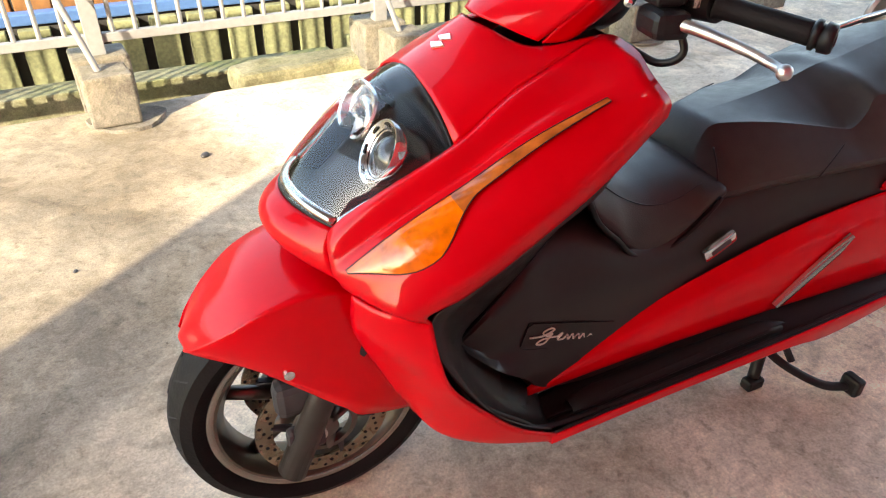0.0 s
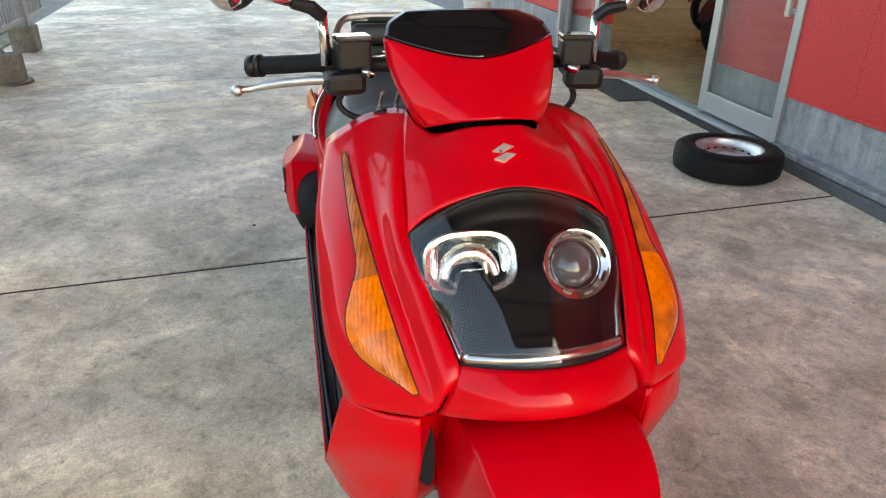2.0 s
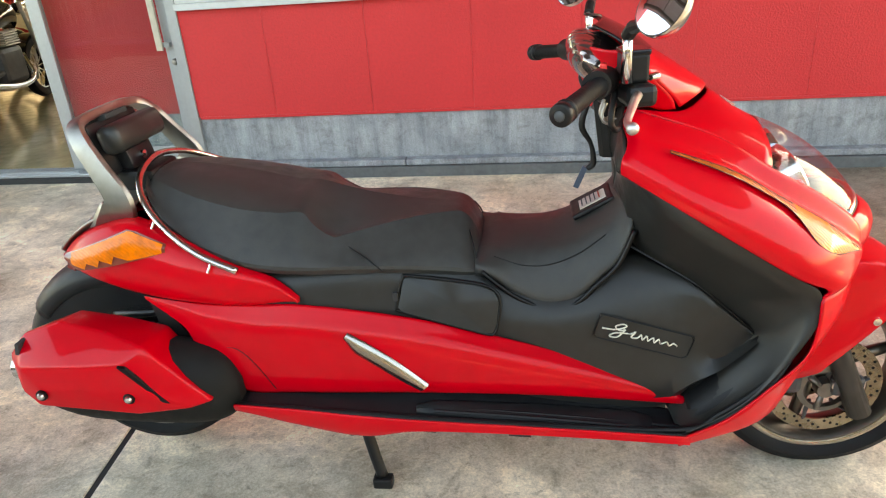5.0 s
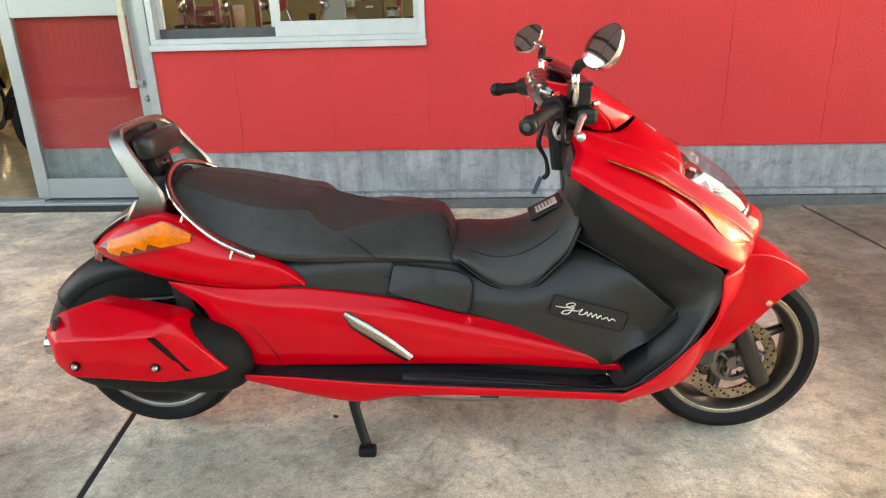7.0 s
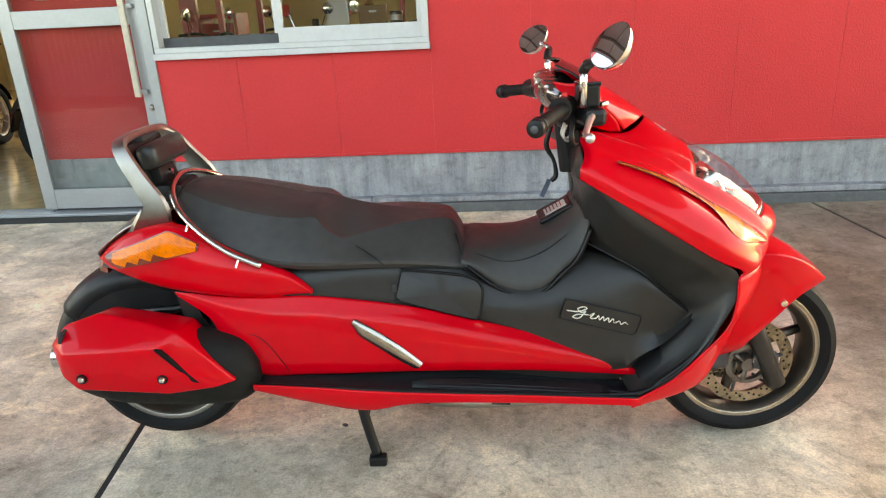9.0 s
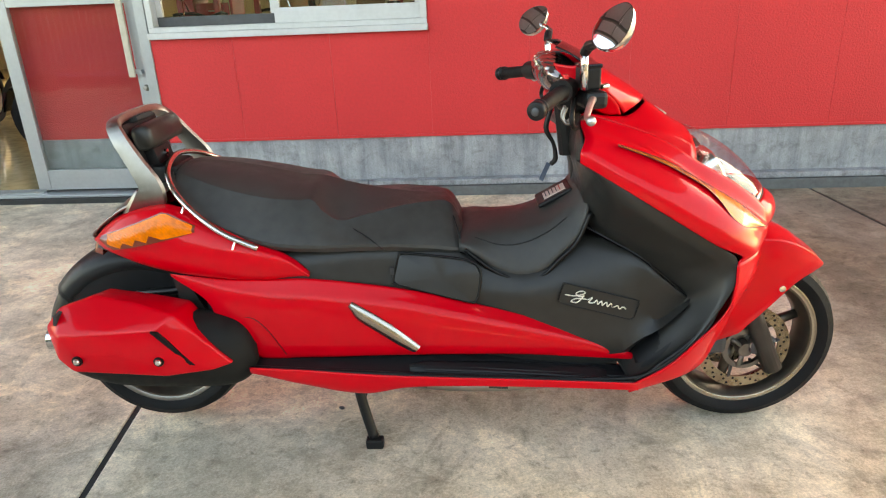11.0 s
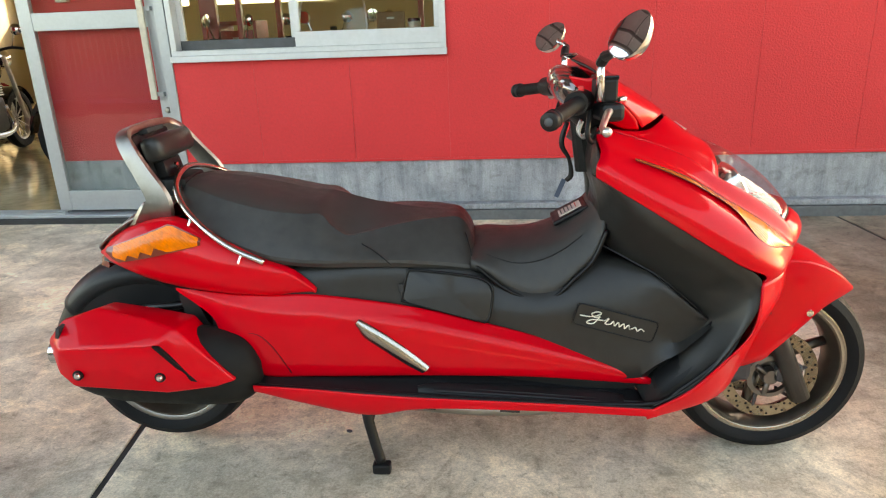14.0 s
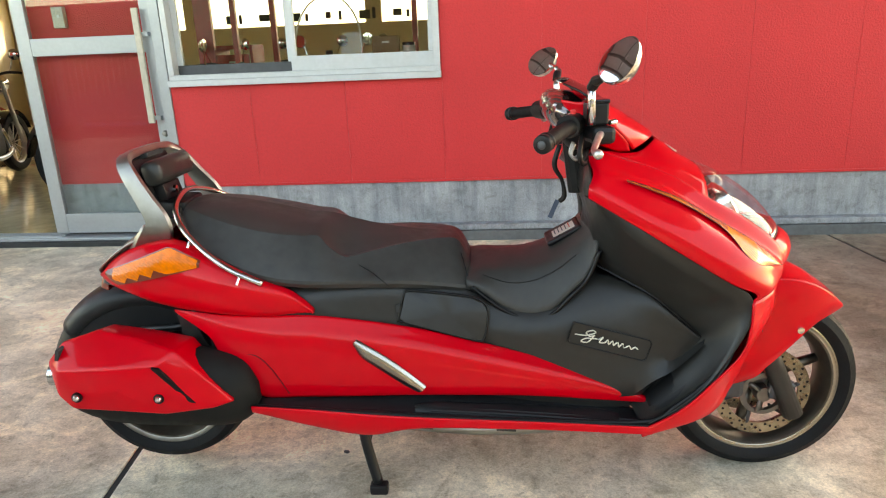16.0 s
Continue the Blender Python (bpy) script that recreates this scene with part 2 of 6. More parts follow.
ALUSILL = mat("white_aluminium", (0.52, 0.53, 0.54), 0.42, 0.3, 0.06, 5)
GLASS = clear("window_glass", (0.90, 0.93, 0.92), 0.0, 1.5)
FENCEP = mat("white_fence_paint", (0.235, 0.243, 0.25), 0.45, 0, 0.12, 9)
MAT_RUBBER = mat("rubber_mat", (0.05, 0.053, 0.055), 0.85, 0, 0.3, 15, bump=0.5, bump_scale=150)
PLASTICW = mat("white_plastic", (0.72, 0.72, 0.70), 0.4)
SOCKET = mat("beige_metal_box", (0.48, 0.43, 0.36), 0.45, 0.2, 0.15, 10)
SHOPFLOOR = mat("showroom_floor", (0.46, 0.38, 0.22), 0.12, 0, 0.25, 2.0, detail=12)
SHOPWALL = mat("cream_wall", (0.55, 0.48, 0.33), 0.7, 0, 0.06, 2)
ASPHALT = mat("pale_worn_asphalt", (0.16, 0.155, 0.15), 0.85, 0, 0.3, 3, bump=0.4, bump_scale=120)
ROOFING = mat("canopy_underside", (0.34, 0.34, 0.35), 0.6, 0, 0.10, 0.6, detail=2)
BEAM = mat("painted_beam", (0.09, 0.09, 0.095), 0.5, 0, 0.15, 3)
NAVY = mat("dark_blue_sheet", (0.02, 0.03, 0.06), 0.5, 0, 0.2, 3)
SKYBLUE = mat("blue_painted_rail", (0.06, 0.14, 0.33), 0.45, 0, 0.12, 4)
OCHRE = mat("ochre_brick", (0.22, 0.10, 0.034), 0.75, 0, 0.25, 12, island=0.3)
PLANK = mat("pale_mossy_plank", (0.22, 0.235, 0.125), 0.8, 0, 0.35, 5, bump=0.2, island=0.2)
HEDGE = mat("dark_hedge", (0.045, 0.052, 0.026), 0.9, 0, 0.6, 2.2, bump=1.0, bump_scale=12, detail=9)
DARKPAINT = mat("dark_motorcycle_paint", (0.02, 0.02, 0.022), 0.15, 0, 0.1, 4, coat=0.5)
TUBEW = mat("lamp_tube_white", (0.8, 0.8, 0.8), 0.4)


# ---- mesh helpers ----
def part(name, bm, material, parent=None, label="", smooth=False, angle=40):
    me = bpy.data.meshes.new(name)
    if smooth:
        for f in bm.faces:
            f.smooth = True
        for e in bm.edges:
            if len(e.link_faces) == 2 and e.calc_face_angle(0) > radians(angle):
                e.smooth = False
    bm.to_mesh(me)
    bm.free()
    me.materials.append(material)
    ob = new(name, me)
    if parent:
        ob.parent = parent
    if label:
        tagged(ob, label)
    return ob


def thing(name, label, category, m=None, group="", kind=""):
    e = new(name)
    e.empty_display_size = 0.1
    if m:
        e.matrix_basis = m
    return tagged(e, label, category, group, kind)


def curve_pts(pts, n, closed=False):
    """Catmull-Rom through the control points, n points."""
    p = [Vector(a) for a in pts]
    k = len(p)
    segs = k if closed else k - 1
    out = []
    for i in range(n):
        s = i * segs / (n if closed else n - 1)
        j = min(int(s), segs - 1)
        f = s - j
        if closed:
            a, b, c, d = p[(j - 1) % k], p[j % k], p[(j + 1) % k], p[(j + 2) % k]
        else:
            b, c = p[j], p[j + 1]
            a = p[j - 1] if j else b + (b - c)
            d = p[j + 2] if j + 2 < k else c + (c - b)
        out.append(0.5 * (2 * b + (c - a) * f + (2 * a - 5 * b + 4 * c - d) * f * f + (3 * b - a - 3 * c + d) * f ** 3))
    return out


def sheet(rows, nu=0, nv=0, closed_u=False, bm=None):
    """A surface through rows of control points; nu points along a row, nv rows."""
    rows = [[Vector(p) for p in r] for r in rows]
    if nu:
        rows = [curve_pts(r, nu, closed_u) for r in rows]
    if nv:
        cols = [curve_pts([r[i] for r in rows], nv) for i in range(len(rows[0]))]
        rows = [[c[i] for c in cols] for i in range(nv)]
    bm = bm or bmesh.new()
    vs = [[bm.verts.new(p) for p in r] for r in rows]
    n = len(rows[0])
    for a, b in zip(vs, vs[1:]):
        for i in range(n if closed_u else n - 1):
            j = (i + 1) % n
            bm.faces.new((a[i], a[j], b[j], b[i]))
    return bm, vs


def loft(rows, nu=0, nv=0, caps=True):
    """A closed body through rings of control points."""
    bm, vs = sheet(rows, nu, nv, True)
    if caps:
        for ring in (vs[0], vs[-1]):
            c = bm.verts.new(sum((v.co for v in ring), Vector()) / len(ring))
            for i in range(len(ring)):
                bm.faces.new((ring[i], ring[(i + 1) % len(ring)], c))
    bmesh.ops.recalc_face_normals(bm, faces=bm.faces)
    return bm


def shell(name, rows, material, parent, nu=0, nv=0, thick=0.004, label="", angle=50):
    bm, _ = sheet(rows, nu, nv)
    ob = part(name, bm, material, parent, label, True, angle)
    if thick:
        mod = ob.modifiers.new("thickness", "SOLIDIFY")
        mod.thickness, mod.offset = thick, 0
    return ob


def mirror_rows(rows):
    return [[(p[0], -p[1], p[2]) for p in r] for r in rows]


def both(name, rows, material, parent, nu=0, nv=0, thick=0.004, label="", angle=50):
    return [shell(name, r, material, parent, nu, nv, thick, label, angle) for r in (rows, mirror_rows(rows))]


def tube(pts, r, n=10, seg=0, bm=None, cap=True, closed=False, flat=1.0):
    """A round bar along a path; r is one radius or one for each control point."""
    radii = r if isinstance(r, (list, tuple)) else [r] * len(pts)
    if seg:
        q = curve_pts([(i, rr, 0) for i, rr in enumerate(radii)], seg, closed)
        pts, radii = curve_pts(pts, seg, closed), [max(1e-4, v.y) for v in q]
    pts = [Vector(p) for p in pts]
    bm = bm or bmesh.new()
    up = Vector((0, 0, 1))
    rings, prev = [], None
    for i, p in enumerate(pts):
        a, b = pts[i - 1] if i or closed else p, pts[(i + 1) % len(pts)] if i + 1 < len(pts) or closed else p
        d = (b - a).normalized()
        if prev is None:
            prev = d.orthogonal().normalized() if abs(d.z) > 0.95 else up.cross(d).normalized()
        side = (prev - d * prev.dot(d)).normalized()
        prev = side
        oth = d.cross(side)
        rings.append([bm.verts.new(p + radii[i] * (math.cos(t) * side + flat * math.sin(t) * oth)) for t in (2 * math.pi * k / n for k in range(n))])
    for a, b in zip(rings, rings[1:] + ([rings[0]] if closed else [])):
        for i in range(n):
            bm.faces.new((a[i], a[(i + 1) % n], b[(i + 1) % n], b[i]))
    if cap and not closed:
        bm.faces.new(rings[0][::-1])
        bm.faces.new(rings[-1])
    return bm


def box(sx, sy, sz, c=(0, 0, 0), bevel=0.0, bm=None, rot=None):
    own = bmesh.new()
    bmesh.ops.create_cube(own, size=1)
    bmesh.ops.scale(own, vec=(sx, sy, sz), verts=own.verts)
    if bevel:
        bmesh.ops.bevel(own, geom=own.edges[:], offset=bevel, segments=2, affect="EDGES", profile=0.5)
    m = Matrix.Translation(c) @ (rot.to_4x4() if rot else Matrix())
    bmesh.ops.transform(own, matrix=m, verts=own.verts)
    if bm is None:
        return own
    tmp = bpy.data.meshes.new("tmp")
    own.to_mesh(tmp)
    own.free()
    bm.from_mesh(tmp)
    bpy.data.meshes.remove(tmp)
    return bm


def lathe(profile, n=48, m=None, closed=False):
    """Turns (radius, offset) pairs round the y axis."""
    bm = bmesh.new()
    rings = []
    for k in range(n):
        t = 2 * math.pi * k / n
        rings.append([bm.verts.new((r * math.cos(t), o, r * math.sin(t))) for r, o in profile])
    q = len(profile)
    for k in range(n):
        a, b = rings[k], rings[(k + 1) % n]
        for i in range(q if closed else q - 1):
            bm.faces.new((a[i], a[(i + 1) % q], b[(i + 1) % q], b[i]))
    bmesh.ops.remove_doubles(bm, verts=bm.verts, dist=1e-6)
    bmesh.ops.recalc_face_normals(bm, faces=bm.faces)
    if m:
        bmesh.ops.transform(bm, matrix=m, verts=bm.verts)
    return bm


def plate(outline, thick, m=None, bm=None):
    """An outline in the xz plane given a thickness along y."""
    own = bm or bmesh.new()
    a = [own.verts.new((x, -thick / 2, z)) for x, z in outline]
    b = [own.verts.new((x, thick / 2, z)) for x, z in outline]
    own.faces.new(a)
    own.faces.new(b[::-1])
    for i in range(len(a)):
        j = (i + 1) % len(a)
        own.faces.new((a[i], b[i], b[j], a[j]))
    if m:
        bmesh.ops.transform(own, matrix=m, verts=a + b)
    return own


# ---- the yard: wall frame (wall runs a little askew to the scooter) ----
WALL_ROT = math.atan(-0.03)
WALLM = Matrix.Translation((0, 2.36, 0)) @ Matrix.Rotation(WALL_ROT, 4, "Z")   # local x along the wall, y into the building


def wbox(x0, x1, y0, y1, z0, z1, bevel=0.0, bm=None):
    return box(x1 - x0, y1 - y0, z1 - z0, ((x0 + x1) / 2, (y0 + y1) / 2, (z0 + z1) / 2), bevel, bm)


def wpart(name, bm, material, parent=None, label="", smooth=False):
    ob = part(name, bm, material, parent, label, smooth)
    if not parent:
        ob.matrix_basis = WALLM
    return ob


# floor slabs with recessed joints
FLM = Matrix.Rotation(radians(4.5), 4, "Z")
JX = [-11.6, -8.1, -4.64, -1.008, 2.295, 5.7, 9.4]
floor = tagged(new("floor"), "stained concrete yard floor of large slabs", "floor", kind="structure")
floor.matrix_basis = FLM
for i in range(len(JX) - 1):
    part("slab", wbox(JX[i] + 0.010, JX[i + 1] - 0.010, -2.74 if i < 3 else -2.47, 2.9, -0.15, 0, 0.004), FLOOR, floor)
part("joint_filler", wbox(-11.7, 9.4, -2.45, 2.8, -0.2, -0.005), DARKSLOT, floor)
ground = part("ground", wbox(-60, 60, -60, 60, -0.9, -0.75), ASPHALT)
tagged(ground, "dark asphalt ground beyond the yard", "ground", kind="structure")
far_road = part("road", wbox(-60, -8.2, -60, 60, -0.3, -0.02), ASPHALT)
tagged(far_road, "dark asphalt beyond the concrete yard", "road", kind="structure")

# building wall: red board panels over a grey plinth
wall = tagged(new("wall_north"), "red painted panel wall over grey concrete plinth", "wall", kind="structure")
wall.matrix_basis = WALLM
DOOR_L, DOOR_R, WIN_L, WIN_R, WIN_Z0, WIN_Z1 = -5.55, -1.80, -1.79, -0.19, 1.03, 2.0
TOP = 6.8
PW = 0.585
px = -0.135
edges = [px + PW * i for i in range(-3, 9)] + [4.95]
for a, b in zip(edges, edges[1:]):
    z0 = 0.375
    if a < WIN_R - 0.05:
        part("wall_panel", wbox(max(a, DOOR_R) + 0.0006, b - 0.0006, 0, 0.12, z0, WIN_Z0 - 0.04, 0.0016), WALLRED, wall)
        part("wall_panel", wbox(max(a, DOOR_R) + 0.0006, b - 0.0006, 0, 0.12, WIN_Z1 + 0.04, TOP, 0.0016), WALLRED, wall)
    else:
        part("wall_panel", wbox(a + 0.0006, b - 0.0006, 0, 0.12, z0, TOP, 0.0016), WALLRED, wall)
part("wall_panel", wbox(DOOR_L, DOOR_R, 0, 0.12, 2.35, TOP), WALLRED, wall)
for i in range(5):
    part("wall_panel", wbox(DOOR_L - 0.6 * (i + 1) + 0.0015, DOOR_L - 0.6 * i - 0.0015, 0, 0.12, 0.375, TOP, 0.0026), WALLRED, wall)
part("seam_backing", wbox(WIN_R + 0.02, edges[-1], 0.004, 0.14, 0.38, TOP - 0.01), WALLSEAM, wall)
part("drip_edge", wbox(DOOR_R + 0.01, edges[-1], -0.008, 0.10, 0.362, 0.378, 0.003), WALLRED, wall)
part("plinth_wall", wbox(DOOR_R, edges[-1], 0.014, 0.16, -0.05, 0.363, 0.004), PLINTH, wall)
part("plinth_wall", wbox(DOOR_L - 3.0, DOOR_L, 0.014, 0.16, -0.05, 0.363, 0.004), PLINTH, wall)
for x0, x1 in ((DOOR_R, -0.55), (-0.545, 1.1), (1.105, edges[-1])):
    part("ledge", wbox(x0, x1, -0.055, 0.03, 0.062, 0.098, 0.006), PLINTH, wall)
part("ledge_base", wbox(DOOR_R, edges[-1], -0.075, 0.03, -0.05, 0.06, 0.006), BASEGREY, wall, "dark grey base strip")
side = wpart("wall_east", wbox(edges[-1] - 0.12, edges[-1], 0.12, 9, 0, TOP), WALLRED)
tagged(side, "red end wall of the building", "wall", kind="structure")
roofb = wpart("building_roof", wbox(DOOR_L - 3, edges[-1], 0.0, 9, TOP, TOP + 0.2), ROOFING)
tagged(roofb, "flat roof of the shop building", "roof", kind="structure")

# canopy over the yard
canopy = tagged(new("canopy"), "dark sheet canopy over the yard", "canopy", kind="structure")
canopy.matrix_basis = WALLM
CX0, CX1, CZ = -6.6, 6.2, 5.2
part("canopy_sheet", wbox(CX0, CX1, -5.0, -0.02, CZ, CZ + 0.04), ROOFING, canopy)
for y in (-4.95, -2.42, -0.12):
    part("purlin", wbox(CX0, CX1, y - 0.04, y + 0.04, CZ - 0.1, CZ), BEAM, canopy)
for i in range(8):
    part("rafter", wbox(-5.9 + i * 1.55, -5.8 + i * 1.55, -5.0, -0.02, CZ - 0.26, CZ - 0.1), BEAM, canopy)

# lamp tubes under the canopy, unlit by day
for i in range(4):
    tl = thing("tube_lamp", "white fluorescent tube lamp under the canopy", "lamp", WALLM @ pose(-4.3 + 2.1 * i, -2.65, CZ - 0.155), "canopy lamps")
    part("housing", wbox(-0.6, 0.6, -0.05, 0.05, 0.0, 0.055, 0.008), FENCEP, tl)
    part("tube", tube([(-0.58, 0, -0.02), (0.58, 0, -0.02)], 0.016, 10), TUBEW, tl)

# showroom behind the wall
room = tagged(new("showroom"), "showroom interior with polished brown floor", "room", kind="structure")
room.matrix_basis = WALLM
part("shop_floor", wbox(-9, 4.8, 0.10, 8.9, -0.1, 0.03), SHOPFLOOR, room)
part("shop_wall", wbox(-9, 4.8, 8.8, 8.95, 0, 1.57), SHOPWALL, room)
part("shop_wall", wbox(-9, 4.8, 8.8, 8.95, 2.35, 3.2), SHOPWALL, room)
for k in range(5):
    part("shop_wall", wbox(-9 + 3.4 * k, -8.7 + 3.4 * k, 8.8, 8.95, 1.57, 2.35), SHOPWALL, room)
part("shop_wall", wbox(-9.1, -9, 0.1, 8.9, 0, 3.2), SHOPWALL, room)
part("shop_wall", wbox(4.7, 4.8, 0.1, 8.8, 0, 3.2), SHOPWALL, room)
part("shop_ceiling", wbox(-9, 4.8, 0.1, 8.9, 3.1, 3.2), SHOPWALL, room)


def door_leaf(name, x0, x1, y, label):
    d = tagged(new(name), label, "door", kind="structure")
    d.matrix_basis = WALLM
    w = 0.085
    part("stile", wbox(x0, x0 + w, y, y + 0.035, 0.06, 2.25, 0.003), ALUFRAME, d)
    part("stile", wbox(x1 - w, x1, y, y + 0.035, 0.06, 2.25, 0.003), ALUFRAME, d)
    for z0, z1 in ((0.06, 0.19), (1.195, 1.30), (2.16, 2.25)):
        part("rail", wbox(x0 + w, x1 - w, y + 0.002, y + 0.033, z0, z1, 0.003), ALUFRAME, d)
    for z0, z1 in ((0.19, 1.195), (1.30, 2.16)):
        part("pane", wbox(x0 + w, x1 - w, y + 0.012, y + 0.018, z0, z1), GLASS, d)
    return d


near_leaf = door_leaf("door_1", -2.76, -1.86, 0.05, "aluminium sliding glass door, slid open before red wall")
part("lock_knob", lathe([(0.0, -0.018), (0.014, -0.016), (0.02, 0.0), (0.02, 0.006)], 16, Matrix.Translation((-1.90, 0.046, 0.70))), STEEL, near_leaf)
part("pull_bar", wbox(-1.975, -1.935, 0.0, 0.02, 0.77, 1.45, 0.006), SOCKET, near_leaf, "brass-coloured pull bar")
for z in (0.80, 1.30):
    part("bar_mount", wbox(-1.965, -1.90, 0.02, 0.05, z - 0.012, z + 0.012), ALUFRAME, near_leaf)
part("door_frame", wbox(-1.86, -1.80, -0.01, 0.12, 0.0, 2.35, 0.003), ALUFRAME, near_leaf)
far_leaf = door_leaf("door_2", -5.55, -4.70, 0.05, "aluminium sliding glass door, slid open")
part("door_frame", wbox(-5.62, -5.55, -0.01, 0.12, 0.0, 2.35, 0.003), ALUFRAME, far_leaf)
# fixed red panel behind each leaf, with its grey plinth
for x0, x1 in ((-2.74, -1.80), (-5.6, -4.68)):
    part("wall_panel", wbox(x0, x1, 0.13, 0.2, 0.375, 2.35), WALLRED, wall)
    part("plinth_wall", wbox(x0, x1, 0.125, 0.2, 0.0, 0.375), PLINTH, wall)
track = wpart("door_track", wbox(-5.6, -1.86, -0.03, 0.12, -0.05, 0.045, 0.004), ALUFRAME)
for y in (0.0, 0.035, 0.075):
    part("track_rib", wbox(-5.6, -2.7, y, y + 0.008, 0.045, 0.058), ALUFRAME, track)
tagged(track, "ribbed aluminium sliding door track", "door track", kind="structure")
dsill = wpart("door_sill", wbox(-5.6, -1.80, -0.075, -0.03, -0.05, 0.03, 0.004), DARKSLOT)
tagged(dsill, "dark strip below the door track", "sill", kind="structure")

switch = thing("switch_box", "beige switch box on the red wall behind the door glass", "switch box", WALLM @ Matrix.Translation((-2.49, 0.13, 1.36)))
part("case", box(0.075, 0.04, 0.125, (0, -0.021, 0.06), 0.005), SOCKET, switch)
part("key_plate", lathe([(0, -0.046), (0.010, -0.045), (0.011, -0.040)], 14, Matrix.Translation((0.005, 0, 0.065))), ALU, switch)

# window beside the door
win = tagged(new("window_1"), "white aluminium sliding window in red wall", "window", kind="structure")
win.matrix_basis = WALLM
part("window_sill", wbox(WIN_L, WIN_R + 0.055, -0.05, 0.09, WIN_Z0 - 0.045, WIN_Z0 - 0.008, 0.004), ALUSILL, win)
part("window_frame", wbox(WIN_L, WIN_R + 0.05, -0.02, 0.1, WIN_Z0 - 0.008, WIN_Z0 + 0.022, 0.003), ALUSILL, win)
part("window_frame", wbox(WIN_R + 0.012, WIN_R + 0.05, -0.02, 0.1, WIN_Z0 + 0.022, WIN_Z1, 0.003), ALUSILL, win)
part("window_frame", wbox(WIN_L, WIN_L + 0.035, -0.02, 0.1, WIN_Z0 + 0.022, WIN_Z1, 0.003), ALUSILL, win)
part("window_frame", wbox(WIN_L, WIN_R + 0.05, -0.02, 0.1, WIN_Z1, WIN_Z1 + 0.04, 0.003), ALUSILL, win)
for x0, x1, y, low in ((WIN_L + 0.035, -1.035, 0.05, 0.055), (-1.035, WIN_R + 0.012, 0.015, 0.085)):
    s = part("sash", wbox(x0, x1, y, y + 0.025, WIN_Z0 + 0.022, WIN_Z0 + 0.022 + low, 0.002), ALUSILL if low > 0.06 else GREYMETAL, win)
    part("sash_stile", wbox(x0, x0 + 0.035, y, y + 0.025, WIN_Z0 + 0.022 + low, WIN_Z1, 0.002), ALUSILL, win)
    part("sash_stile", wbox(x1 - 0.03, x1, y, y + 0.025, WIN_Z0 + 0.022 + low, WIN_Z1, 0.002), ALUSILL, win)
    part("pane", wbox(x0 + 0.035, x1 - 0.03, y + 0.01, y + 0.015, WIN_Z0 + 0.022 + low, WIN_Z1), GLASS, win)

# wall socket box
sock = thing("socket_box", "beige metal outdoor socket box on the red wall", "socket box", WALLM @ Matrix.Translation((0.80, 0, 0.52)))
part("cover", box(0.07, 0.035, 0.11, (0, -0.0185, 0.075), 0.004), SOCKET, sock)
part("lip", box(0.072, 0.05, 0.03, (0, -0.025, 0.0), 0.004), SOCKET, sock)
part("screw", lathe([(0, -0.04), (0.004, -0.04), (0.004, -0.03)], 10, Matrix.Translation((0.005, 0, 0.115))), DARKSLOT, sock)


def car_tyre(m, label):
    t = thing("spare_wheel", label, "wheel", m, "spare wheels on the floor")
    rot = Matrix.Rotation(radians(90), 4, "X")
    prof = [(0.185, -0.075), (0.20, -0.088), (0.24, -0.095), (0.275, -0.088), (0.296, -0.07), (0.302, -0.03), (0.302, 0.03), (0.296, 0.07), (0.275, 0.088), (0.24, 0.095), (0.20, 0.088), (0.185, 0.075)]
    part("tyre", lathe(prof, 56, Matrix.Translation((0, 0, 0.096)) @ rot, False), RUBBER, t, "", True)
    rimp = [(0.19, 0.08), (0.178, 0.074), (0.172, 0.03), (0.15, 0.01), (0.12, 0.022), (0.085, 0.035), (0.06, 0.02), (0.055, -0.02), (0.0, -0.02)]
    rm = part("rim", lathe(rimp, 48, Matrix.Translation((0, 0, 0.098)) @ rot), ALU, t, "silver pressed-steel rim", True)
    for k in range(16):
        a = 2 * math.pi * k / 16
        part("rim_hole", lathe([(0, -0.004), (0.011, -0.004), (0.011, 0.004)], 10, Matrix.Translation((0.135 * math.cos(a), 0.135 * math.sin(a), 0.118)) @ rot), DARKSLOT, rm)
    return t


car_tyre(pose(-1.64, 2.0, 0.001, 0, 0, 20) @ Matrix.Diagonal((0.94, 0.94, 0.78, 1)), "black car tyre on a silver rim, lying on concrete")
car_tyre(pose(-5.62, 1.95, 0.001, 0, 0, 70), "black car tyre on a rim, lying before the door")

bucket = thing("plastic_bucket", "white plastic bucket on concrete, half in view", "bucket", pose(-6.9, 1.98, 0.0))
part("tub", lathe([(0.0, 0.0), (0.14, 0.0), (0.165, 0.36), (0.172, 0.36), (0.172, 0.38), (0.16, 0.38), (0.135, 0.02), (0.0, 0.02)], 32, Matrix.Rotation(radians(90), 4, "X")), PLASTICW, bucket, "", True)
part("printed_band", lathe([(0.1555, 0.2), (0.1605, 0.28)], 32, Matrix.Rotation(radians(90), 4, "X")), LABELRED, bucket)
mat_ob = thing("door_mat", "dark grey rubber mat before the doorway", "mat", pose(-3.63, 2.285, 0.0, 0, 0, -1.7))
part("sheet", box(0.78, 0.29, 0.012, (0, 0, 0.0065), 0.004), MAT_RUBBER, mat_ob)

